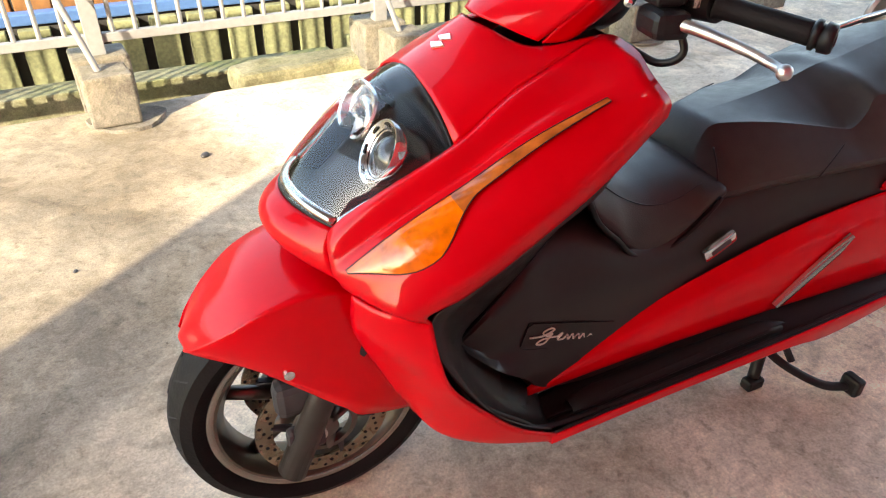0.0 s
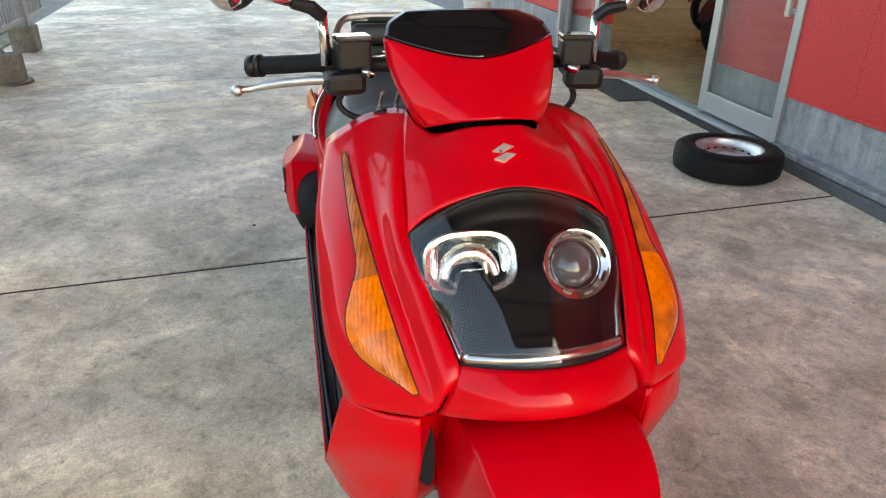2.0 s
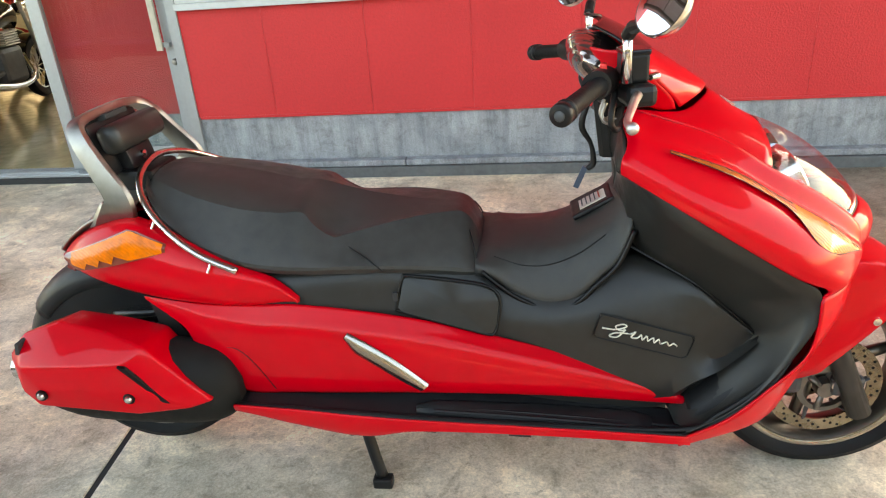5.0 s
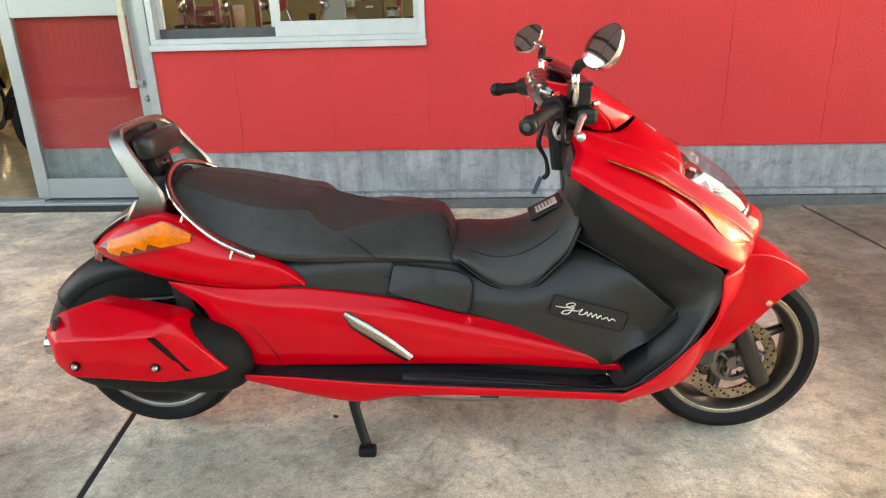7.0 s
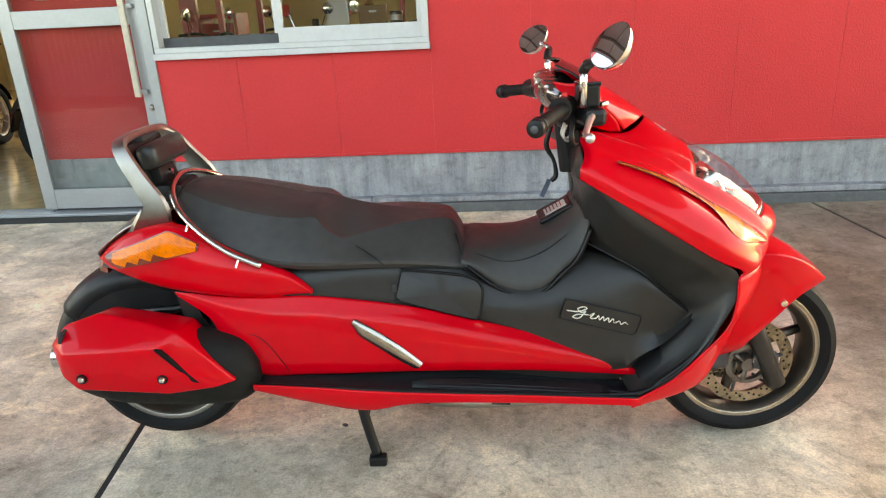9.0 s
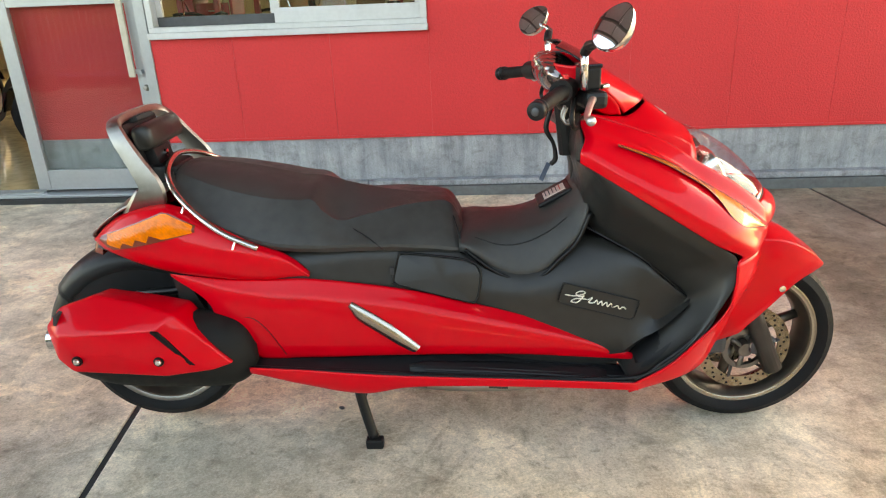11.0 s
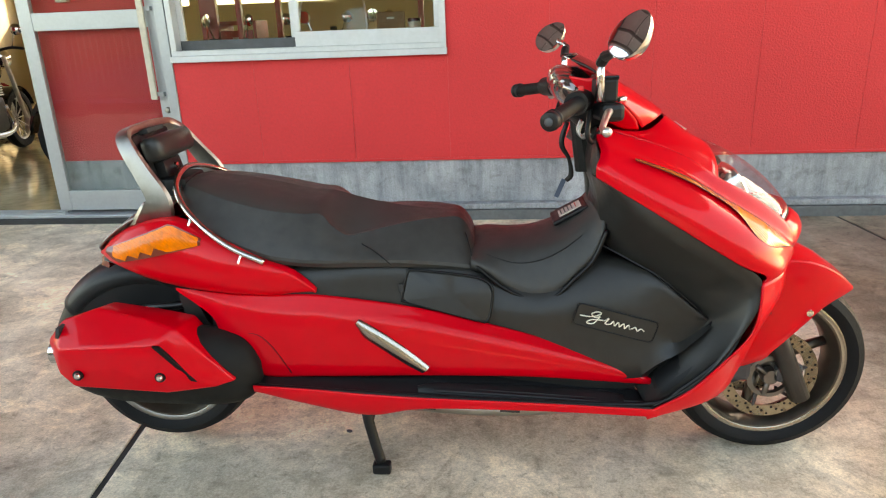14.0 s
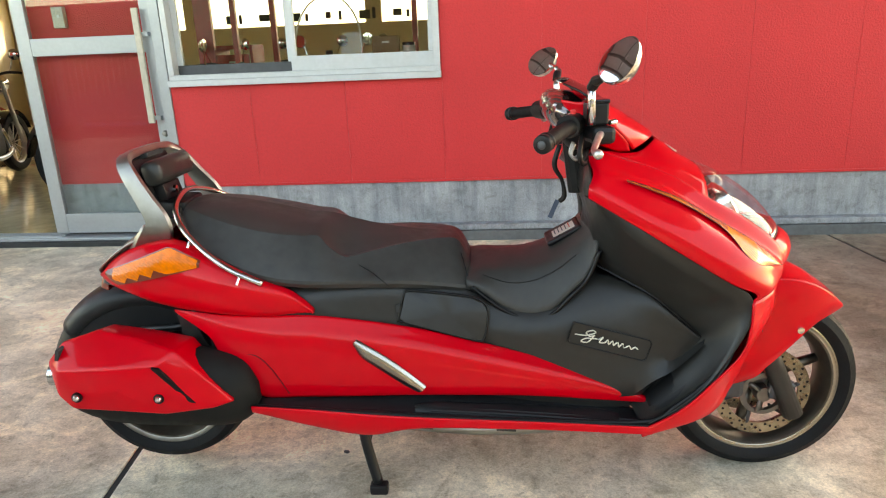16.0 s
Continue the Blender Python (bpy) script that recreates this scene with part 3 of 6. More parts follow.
# ---- fence along the yard ----
FENM = Matrix.Rotation(radians(3.0), 4, "Z")
fence = tagged(new("fence"), "white steel bar fence on concrete blocks", "fence", kind="structure")
fence.matrix_basis = FENM
BARS = -2.50
posts = [-6.4, -4.86, -3.34, -1.86, -0.35, 1.02, 2.5, 3.9]
part("bottom_rail", wbox(-7.2, 4.2, BARS - 0.02, BARS + 0.02, 0.29, 0.33, 0.004), FENCEP, fence)
part("top_rail", wbox(-7.2, 4.2, BARS - 0.02, BARS + 0.02, 1.16, 1.2, 0.004), FENCEP, fence)
for x in posts:
    part("post", wbox(x - 0.035, x + 0.035, BARS - 0.035, BARS + 0.035, 0.24, 1.25, 0.004), FENCEP, fence)
nb = 0
bar_mesh = None
x = -7.1
while x < 4.15:
    if min(abs(x - p) for p in posts) > 0.05:
        if bar_mesh is None:
            ob = part("bar", tube([(0, 0, 0.33), (0, 0, 1.16)], 0.0105, 8), FENCEP, fence)
            bar_mesh = ob.data
        else:
            ob = new("bar", bar_mesh)
            ob.parent = fence
        ob.location = (x, BARS, 0)
    x += 0.098


def foot_block(m, label, sx=0.21, sy=0.20, sz=0.235):
    b = thing("concrete_block", label, "concrete block", m, "concrete blocks under the fence")
    bm = box(sx, sy, sz, (0, 0, sz / 2), 0.012)
    for v in bm.verts:
        v.co += 0.006 * noise.noise_vector(v.co * 9 + m.translation)
    v0 = min(v.co.z for v in bm.verts)
    for v in bm.verts:
        v.co.z -= v0
    part("block", bm, BLOCKC, b)
    return b


for x in posts:
    foot_block(FENM @ pose(x, BARS - 0.03, 0, 0, 0, 2), "mossy weathered concrete block under a fence post", 0.24, 0.22, 0.24)
for k, x in enumerate((-4.75, -1.90, -0.38, 1.02, 2.5)):
    foot_block(FENM @ pose(x - 0.0, BARS + 0.245, 0.018, 0, 0, 3 * (k % 2)), "square concrete block holding a slanted brace", 0.20, 0.20, 0.22)
    pad = FENM @ pose(x - 0.05, BARS + 0.25, 0.0)
    g = thing("mortar_pad", "flat grey mortar bed under a concrete block", "mortar", pad, "mortar beds")
    bm = loft([[(0.16 * math.cos(a) * (1 + 0.15 * math.sin(3 * a + k)), 0.14 * math.sin(a), z) for a in (2 * math.pi * j / 18 for j in range(18))] for z in (0.001, 0.018)])
    part("bed", bm, BLOCKC, g)
    br = thing("fence_brace", "slanted white steel brace from block to fence", "brace", FENM, "fence braces")
    part("rod", tube([(x + 0.02, BARS + 0.245, 0.236), (x + 0.24, BARS + 0.03, 1.0)], 0.014, 10), FENCEP, br)


# ---- the scooter: x forward, its right side at negative y ----
sc = thing("motor_scooter", "low red and black motor scooter on its centre stand", "scooter")


def lerp(a, b, t):
    return tuple(p + (q - p) * t for p, q in zip(a, b))


# front shell: top panel from the cowl seam to the lamp's upper edge
def arc_row(w, center, edge, n=9, power=2.0):
    """A row across the body from -w to w, from centre (x, z) to edge (x, z)."""
    return [(center[0] + (edge[0] - center[0]) * abs(u) ** power, w * u, center[1] + (edge[1] - center[1]) * abs(u) ** power) for u in (2 * i / (n - 1) - 1 for i in range(n))]


def sym(half):
    """A full row from its right half, given centre first as (x, half-width, z)."""
    return [(x, -y, z) for x, y, z in reversed(half[1:])] + [tuple(p) for p in half]


shell("nose_top_panel", [sym([(0.517, 0, 0.934), (0.505, 0.045, 0.929), (0.452, 0.092, 0.908), (0.350, 0.119, 0.922)]),
                         sym([(0.545, 0, 0.914), (0.535, 0.055, 0.910), (0.490, 0.105, 0.898), (0.430, 0.135, 0.898)]),
                         sym([(0.580, 0, 0.888), (0.574, 0.060, 0.884), (0.548, 0.115, 0.876), (0.508, 0.149, 0.868)]),
                         sym([(0.618, 0, 0.866), (0.618, 0.065, 0.858), (0.617, 0.125, 0.836), (0.613, 0.161, 0.804)])], RED, sc, 37, 20, 0.005, "glossy red panel above the headlight")
shell("nose_lip", [arc_row(0.123, (0.838, 0.695), (0.789, 0.684), 9, 2.0),
                   arc_row(0.134, (0.866, 0.676), (0.803, 0.655), 9, 2.0),
                   arc_row(0.147, (0.874, 0.652), (0.799, 0.622), 9, 2.0),
                   arc_row(0.148, (0.855, 0.634), (0.785, 0.605), 9, 2.0),
                   arc_row(0.145, (0.77, 0.622), (0.74, 0.60), 9, 2.0)], RED, sc, 33, 20, 0.005, "glossy red lip under the headlight")

# wings beside the lamp: columns run from lamp edge over the ridge, groove and indicator bed to the rear edge
WING = [
    [(0.350, 0.119, 0.922), (0.336, 0.138, 0.923), (0.328, 0.185, 0.912), (0.332, 0.222, 0.894), (0.328, 0.244, 0.880), (0.318, 0.258, 0.862), (0.318, 0.257, 0.838)],
    [(0.508, 0.149, 0.868), (0.505, 0.166, 0.870), (0.500, 0.197, 0.842), (0.508, 0.218, 0.832), (0.492, 0.259, 0.803), (0.458, 0.284, 0.788), (0.436, 0.284, 0.766)],
    [(0.613, 0.161, 0.804), (0.613, 0.177, 0.806), (0.608, 0.192, 0.778), (0.615, 0.206, 0.768), (0.602, 0.262, 0.745), (0.565, 0.290, 0.720), (0.545, 0.288, 0.696)],
    [(0.718, 0.143, 0.742), (0.716, 0.160, 0.744), (0.712, 0.176, 0.714), (0.718, 0.189, 0.704), (0.704, 0.252, 0.676), (0.664, 0.286, 0.655), (0.642, 0.284, 0.634)],
    [(0.794, 0.122, 0.684), (0.800, 0.142, 0.672), (0.800, 0.156, 0.645), (0.797, 0.170, 0.636), (0.788, 0.186, 0.622), (0.742, 0.254, 0.612), (0.702, 0.274, 0.604)],
    [(0.792, 0.125, 0.640), (0.792, 0.142, 0.632), (0.790, 0.154, 0.612), (0.782, 0.166, 0.602), (0.770, 0.182, 0.594), (0.724, 0.248, 0.586), (0.694, 0.272, 0.582)],
]
RW = [[(x, -y, z) for x, y, z in r] for r in WING]
both("front_wing", RW, RED, sc, 30, 40, 0.005, "glossy red front fairing side")

# indicator lenses, three zones on each side, laid on the wing
def wing_point(u, v, lift=0.0):
    """A point of the wing between its indicator edges: u along the lamp from the top (0 to 1), v across (0 to 1)."""
    e1 = curve_pts([r[3] for r in RW[:5]], 41)
    e2 = curve_pts([r[4] for r in RW[:5]], 41)
    i = min(39, int(u * 40))
    f = u * 40 - i
    a, b = e1[i].lerp(e1[i + 1], f), e2[i].lerp(e2[i + 1], f)
    p = a.lerp(b, v)
    out = Vector((0.45, -0.62, 0.64)).normalized()
    return p + out * (lift + 0.008 * 4 * v * (1 - v))


def indicator_zone(u0, u1, n, wide):
    rows = []
    for i in range(n + 1):
        u = u0 + (u1 - u0) * i / n
        w0, w1 = wide(u)
        rows.append([tuple(wing_point(u, w0 + (w1 - w0) * j / 6, 0.0035)) for j in range(7)])
    return rows


def smooth(a, b, t):
    t = min(1, max(0, (t - a) / (b - a)))
    return t * t * (3 - 2 * t)


def lamp_width(u):
    """Across the bed: slim above, widest at two thirds, closing to a point."""
    lo = 0.06 + 0.10 * max(0, 1 - u * 2.5)
    hi = 0.34 + 0.20 * u + 0.60 * smooth(0.48, 0.70, u)
    if u > 0.72:
        hi = lo + (hi - lo) * (1 - ((u - 0.72) / 0.29) ** 2.2)
    return lo, hi


for side in (1, -1):
    full = [[(x, side * y, z) for x, y, z in r] for r in indicator_zone(0.10, 0.975, 30, lamp_width)]
    edge = [r[0] for r in full] + [r[-1] for r in reversed(full)]
    ind = part("indicator", tube(edge, 0.0009, 6, 0, closed=True), BLACK, sc, "long slim amber turn signal set in the red fairing", True)
    for u0, u1, m_, lab in ((0.10, 0.56, AMBERPALE, "brownish amber upper lens"), (0.56, 0.74, AMBER, "bright amber lens"), (0.74, 0.975, CREAM, "ribbed amber lower lens")):
        part("lens", sheet([[(x, side * y, z) for x, y, z in r] for r in indicator_zone(u0, u1, 16, lamp_width)], 0, 0)[0], m_, ind, lab, True)

# headlight: black back plate, chrome sill, round projector, oval reflector, bulging clear cover
def lamp_point(u, t, depth=0.0, inset=0.0, bulge=0.0):
    """A point of the lamp's face: u across (-1 to 1), t from the upper arc (0) to the lower edge (1)."""
    w = (0.158 + 0.010 * math.sin(math.pi * min(1, t * 1.4)) - 0.040 * t ** 1.4) * (1 - inset)
    c = (0.619 + 0.217 * t, 0.866 - 0.166 * t)
    e = (0.615 + 0.173 * t, 0.803 - 0.118 * t)
    out = bulge * math.sin(math.pi * t) ** 0.8 * (1 - u * u) ** 0.7 - depth
    return (c[0] + (e[0] - c[0]) * u * u + out * 0.66, w * u, c[1] + (e[1] - c[1]) * u * u + out * 0.75)


def lamp_grid(depth, inset=0.0, bulge=0.0, dish=0.0, nu=33, nt=25):
    rows = []
    for k in range(nt):
        t = k / (nt - 1)
        row = []
        for i in range(nu):
            u = 2 * i / (nu - 1) - 1
            rim = min(1, (1 - abs(u)) / 0.10, t / 0.08, (1 - t) / 0.10)
            row.append(lamp_point(u, t, depth + dish * rim, inset, bulge))
        rows.append(row)
    return rows


head = shell("headlight", lamp_grid(0.002, 0.01, 0, 0.045), LAMPBACK, sc, 0, 0, 0.003, "large black headlight with two chrome lamps behind clear cover")
cover = part("cover_lens", sheet(lamp_grid(-0.003, 0.0, 0.022))[0], LENS, head, "clear bulging cover lens", True)
cover.visible_shadow = False
lowedge = [2 * i / 24 - 1 for i in range(25)]
part("sill", tube([lamp_point(u * 0.955, 0.958, 0.0015) for u in lowedge], 0.0088, 12), TRIMSTEEL, head, "chrome strip along the lower edge", True)
for s_ in (-1, 1):
    part("side_strip", tube([lamp_point(s_ * 0.965, 0.30 + 0.66 * k / 20, 0.003) for k in range(21)], [0.0026 + 0.0050 * k / 20 for k in range(21)], 10), TRIMSTEEL, head, "", True)
edge = [lamp_point(-1, k / 12, 0.001) for k in range(12)] + [lamp_point(u, 1, 0.001) for u in lowedge] + [lamp_point(1, k / 12, 0.001) for k in range(11, -1, -1)] + [lamp_point(u, 0, 0.001) for u in lowedge[::-1]][1:-1]
part("gasket", tube(edge, 0.0042, 8, 0, closed=True), BLACK, head, "black rubber gasket", True)
NRM = Vector((0.80, 0, 0.46)).normalized()
LAMPROT = NRM.to_track_quat("-Y", "Z").to_matrix().to_4x4()
PM = Matrix.Translation((0.690, 0.077, 0.768)) @ LAMPROT
proj = part("projector", lathe([(0.034, 0.014), (0.036, -0.004), (0.042, -0.008), (0.047, -0.013), (0.0515, -0.014), (0.0540, -0.009), (0.0540, 0.004), (0.051, 0.006), (0.050, 0.05)], 48, PM), CHROME, head, "round chrome projector lamp", True)
part("bulb_lens", lathe([(0.0, -0.014), (0.012, -0.0125), (0.024, -0.006), (0.033, 0.004), (0.035, 0.012)], 32, PM), mat("lamp_glass_eye", (0.10, 0.11, 0.12), 0.06, 0.2, 0.3, 60, coat=0.6), proj, "domed glass lens", True)
part("ring", lathe([(0.037, -0.004), (0.039, -0.007), (0.041, -0.004)], 40, PM), BLACK_GLOSS, proj, "", True)
for k in range(8):
    a = 2 * math.pi * k / 8 + 0.3
    part("notch", box(0.016, 0.003, 0.007, tuple(PM @ Vector((0.0455 * math.cos(a), -0.0115, 0.0455 * math.sin(a)))), 0.001, None, LAMPROT.to_3x3() @ Matrix.Rotation(-a + math.pi / 2, 3, "Y")), BLACK_GLOSS, proj)


def oval(w, h, n=40):
    """Rounded outline with the bottom middle cut away."""
    out = []
    for k in range(n):
        a = 2 * math.pi * k / n
        x, z = w * math.copysign(abs(math.cos(a)) ** 0.72, math.cos(a)), h * math.copysign(abs(math.sin(a)) ** 0.72, math.sin(a))
        if z < 0 and abs(x) < 0.42 * w:
            z = max(z, -h * (0.25 + 0.75 * smooth(0.30, 0.42, abs(x) / w)))
        out.append((x, z))
    return out


OM = Matrix.Translation((0.672, -0.079, 0.776)) @ LAMPROT
def oval_rings(rings):
    return [[tuple(OM @ Vector((x, dep, z))) for x, z in oval(w, h)] for w, h, dep in rings]


orf = part("reflector", loft(oval_rings([(0.066, 0.044, 0.05), (0.069, 0.047, 0.0), (0.070, 0.048, -0.010), (0.067, 0.045, -0.014), (0.061, 0.039, -0.012), (0.057, 0.036, 0.002), (0.048, 0.030, 0.016), (0.030, 0.018, 0.026), (0.010, 0.006, 0.029)])), LAMPCHROME, head, "oval chrome reflector lamp arched over its bulb", True, 40)
part("bulb_hood", tube([tuple(OM @ Vector((x, 0.008, z))) for x, z in ((-0.040, -0.022), (-0.034, -0.002), (-0.018, 0.012), (0.0, 0.016), (0.018, 0.012), (0.034, -0.002), (0.040, -0.022))], [0.008, 0.011, 0.014, 0.0155, 0.014, 0.011, 0.008], 16, 30), LAMPCHROME, orf, "arched chrome hood", True)
for a in (-0.052, 0.052, 0.024):
    part("facet", tube([tuple(OM @ Vector((a, 0.006, -0.020))), tuple(OM @ Vector((a * 0.99, 0.003, 0.004))), tuple(OM @ Vector((a * 0.93, 0.004, 0.026)))], [0.004, 0.0056, 0.004], 10, 12), LAMPCHROME, orf, "", True)

# brand mark kept as two plain slanted bars
mk = [(-0.018, 0.004), (0.003, 0.018), (0.018, 0.011), (-0.003, 0.0005)]
EMB = Matrix(((0, -0.56, -0.83, 0.563), (1, 0, 0, 0.0), (0, -0.83, 0.56, 0.9045), (0, 0, 0, 1)))
for s in (1, -1):
    part("emblem_bar", plate([(s * a, s * b) for a, b in mk], 0.004, EMB), SILVERINK, sc, "plain silver emblem bar")

# lower leg shields, the red strip that runs down beside the wheel and under the floorboard
LOWSH = [
    [(0.785, 0.176, 0.598), (0.760, 0.220, 0.594), (0.728, 0.252, 0.592), (0.696, 0.273, 0.588)],
    [(0.785, 0.172, 0.530), (0.757, 0.218, 0.524), (0.724, 0.260, 0.522), (0.690, 0.291, 0.525)],
    [(0.748, 0.170, 0.435), (0.723, 0.215, 0.444), (0.698, 0.262, 0.455), (0.672, 0.301, 0.468)],
    [(0.705, 0.170, 0.345), (0.685, 0.218, 0.345), (0.653, 0.264, 0.365), (0.612, 0.302, 0.395)],
    [(0.650, 0.172, 0.275), (0.632, 0.222, 0.268), (0.594, 0.270, 0.286), (0.542, 0.303, 0.325)],
    [(0.460, 0.175, 0.232), (0.460, 0.235, 0.232), (0.455, 0.290, 0.246), (0.450, 0.303, 0.270)],
]
both("leg_shield", [[(x, -y, z) for x, y, z in r] for r in LOWSH], RED, sc, 18, 28, 0.005, "red lower leg shield")
for side in (-1, 1):
    duct = shell("duct_lining", [[(0.785, side * 0.176, 0.596), (0.755, side * 0.160, 0.598), (0.690, side * 0.105, 0.598)],
                                 [(0.783, side * 0.173, 0.530), (0.750, side * 0.158, 0.530), (0.680, side * 0.100, 0.530)],
                                 [(0.747, side * 0.171, 0.435), (0.724, side * 0.158, 0.437), (0.660, side * 0.100, 0.440)],
                                 [(0.704, side * 0.171, 0.345), (0.690, side * 0.160, 0.347), (0.636, side * 0.105, 0.350)],
                                 [(0.648, side * 0.172, 0.272), (0.632, side * 0.160, 0.270), (0.590, side * 0.105, 0.268)]], RED, sc, 10, 16, 0.003, "red lining of the intake beside the wheel")
    part("intake_hole", loft([[(0.752 - 0.020 * math.sin(q) - d * 0.5, side * (0.1625 + 0.012 * math.cos(q) + d), 0.515 + 0.055 * math.sin(q)) for q in (2 * math.pi * k / 20 for k in range(20))] for d in (-0.004, 0.003)]), RUBBER, duct, "dark oval intake hole", True)
# dark throat behind the wheel and between the shields
part("throat", loft([[(0.60, -0.17, 0.58), (0.60, 0.17, 0.58), (0.50, 0.18, 0.25), (0.50, -0.18, 0.25)], [(0.73, -0.17, 0.60), (0.73, 0.17, 0.60), (0.60, 0.16, 0.27), (0.60, -0.16, 0.27)]]), BLACK, sc, "dark inner fairing behind the wheel")

# black inner leg panel: from the red edge inward and back to the tunnel
INNER = [
    [(0.320, 0.256, 0.842), (0.327, 0.244, 0.877), (0.328, 0.187, 0.909), (0.336, 0.138, 0.920), (0.349, 0.0, 0.93)],
    [(0.320, 0.254, 0.836), (0.318, 0.20, 0.850), (0.330, 0.14, 0.850), (0.332, 0.09, 0.838), (0.325, 0.0, 0.83)],
    [(0.436, 0.283, 0.766), (0.405, 0.258, 0.752), (0.375, 0.20, 0.748), (0.350, 0.125, 0.745), (0.345, 0.0, 0.762)],
    [(0.545, 0.287, 0.696), (0.505, 0.256, 0.676), (0.440, 0.198, 0.648), (0.372, 0.132, 0.638), (0.340, 0.0, 0.68)],
    [(0.642, 0.283, 0.634), (0.607, 0.255, 0.612), (0.552, 0.222, 0.592), (0.488, 0.184, 0.576), (0.40, 0.0, 0.58)],
    [(0.695, 0.272, 0.590), (0.664, 0.250, 0.560), (0.616, 0.220, 0.540), (0.560, 0.192, 0.520), (0.44, 0.0, 0.50)],
    [(0.686, 0.285, 0.520), (0.664, 0.272, 0.500), (0.640, 0.236, 0.482), (0.613, 0.202, 0.467), (0.50, 0.0, 0.42)],
    [(0.610, 0.293, 0.396), (0.598, 0.282, 0.378), (0.575, 0.242, 0.370), (0.548, 0.207, 0.392), (0.48, 0.0, 0.35)],
    [(0.540, 0.294, 0.328), (0.530, 0.284, 0.310), (0.514, 0.246, 0.303), (0.497, 0.208, 0.326), (0.44, 0.0, 0.28)],
    [(0.470, 0.294, 0.285), (0.464, 0.286, 0.271), (0.456, 0.246, 0.266), (0.448, 0.206, 0.278), (0.42, 0.0, 0.24)],
]
both("leg_panel", [[(x, -y, z) for x, y, z in r] for r in INNER], PANEL, sc, 0, 60, 0.004, "satin black inner leg panel", 14)

both("footwell_edge", [
    [(0.614, -0.2075, 0.464), (0.640, -0.232, 0.462), (0.655, -0.250, 0.470), (0.672, -0.276, 0.492)],
    [(0.578, -0.2085, 0.421), (0.598, -0.236, 0.402), (0.612, -0.258, 0.400), (0.640, -0.290, 0.424)],
    [(0.532, -0.2095, 0.371), (0.548, -0.238, 0.344), (0.560, -0.262, 0.338), (0.585, -0.294, 0.353)],
    [(0.478, -0.2105, 0.314), (0.486, -0.238, 0.286), (0.492, -0.262, 0.279), (0.500, -0.294, 0.290)]], BLACK, sc, 0, 24, 0.003, "dark angled edge of the foot well", 12)

# central tunnel and body sides in black
def ring(x, pts):
    """A closed section at x from half-width and height pairs, top to bottom."""
    return [(x, -w, z) for w, z in pts] + [(x, w, z) for w, z in reversed(pts)]


TUNNEL = [
    ring(-0.62, [(0.02, 0.63), (0.12, 0.62), (0.165, 0.60), (0.19, 0.56), (0.20, 0.50), (0.17, 0.42)]),
    ring(-0.40, [(0.02, 0.64), (0.15, 0.625), (0.195, 0.61), (0.215, 0.57), (0.218, 0.50), (0.18, 0.36)]),
    ring(-0.15, [(0.02, 0.635), (0.14, 0.625), (0.178, 0.605), (0.192, 0.545), (0.20, 0.48), (0.18, 0.30)]),
    ring(0.05, [(0.02, 0.60), (0.12, 0.590), (0.155, 0.572), (0.182, 0.52), (0.195, 0.46), (0.18, 0.28)]),
    ring(0.20, [(0.02, 0.58), (0.11, 0.565), (0.160, 0.535), (0.192, 0.50), (0.202, 0.44), (0.19, 0.27)]),
    ring(0.34, [(0.02, 0.615), (0.09, 0.61), (0.142, 0.592), (0.192, 0.52), (0.204, 0.43), (0.19, 0.26)]),
    ring(0.44, [(0.02, 0.595), (0.10, 0.593), (0.166, 0.582), (0.199, 0.50), (0.204, 0.42), (0.19, 0.28)]),
    ring(0.49, [(0.02, 0.573), (0.10, 0.572), (0.184, 0.568), (0.201, 0.50), (0.204, 0.42), (0.195, 0.335)]),
    ring(0.54, [(0.02, 0.530), (0.10, 0.530), (0.190, 0.528), (0.201, 0.47), (0.203, 0.41), (0.197, 0.385)]),
    ring(0.58, [(0.02, 0.492), (0.10, 0.492), (0.193, 0.491), (0.200, 0.46), (0.200, 0.432), (0.196, 0.425)]),
    ring(0.609, [(0.02, 0.464), (0.10, 0.464), (0.194, 0.464), (0.198, 0.461), (0.198, 0.458), (0.194, 0.455)]),
]
part("body_side", loft(TUNNEL, 44, 60), PANEL, sc, "satin black body and tunnel", True)

for side in (-1, 1):
    part("panel_joint", tube([(0.362, side * 0.131, 0.636), (0.425, side * 0.161, 0.606), (0.488, side * 0.186, 0.573), (0.55, side * 0.195, 0.521), (0.612, side * 0.198, 0.464)], 0.0022, 6, 30), GAPBLACK, sc)

# red side covers
def cover_rows():
    rows = []
    for tx, tz, bx, bz, y, bulge in ((-0.695, 0.572, -0.693, 0.566, 0.214, 0.0), (-0.60, 0.562, -0.608, 0.508, 0.224, 0.012), (-0.53, 0.556, -0.577, 0.453, 0.226, 0.022), (-0.44, 0.553, -0.503, 0.352, 0.222, 0.030),
                                     (-0.327, 0.548, -0.36, 0.343, 0.217, 0.036), (-0.113, 0.510, -0.12, 0.340, 0.206, 0.041), (0.086, 0.457, 0.08, 0.335, 0.202, 0.040), (0.211, 0.418, 0.21, 0.328, 0.202, 0.034), (0.35, 0.366, 0.35, 0.312, 0.205, 0.019), (0.478, 0.309, 0.478, 0.298, 0.209, 0.006)):
        rows.append([(tx + (bx - tx) * f, -(y + bulge * b), tz + (bz - tz) * f) for f, b in ((0.0, 0.0), (0.10, 0.38), (0.22, 0.78), (0.5, 1.0), (0.85, 0.95), (1.0, 0.80))])
    return rows


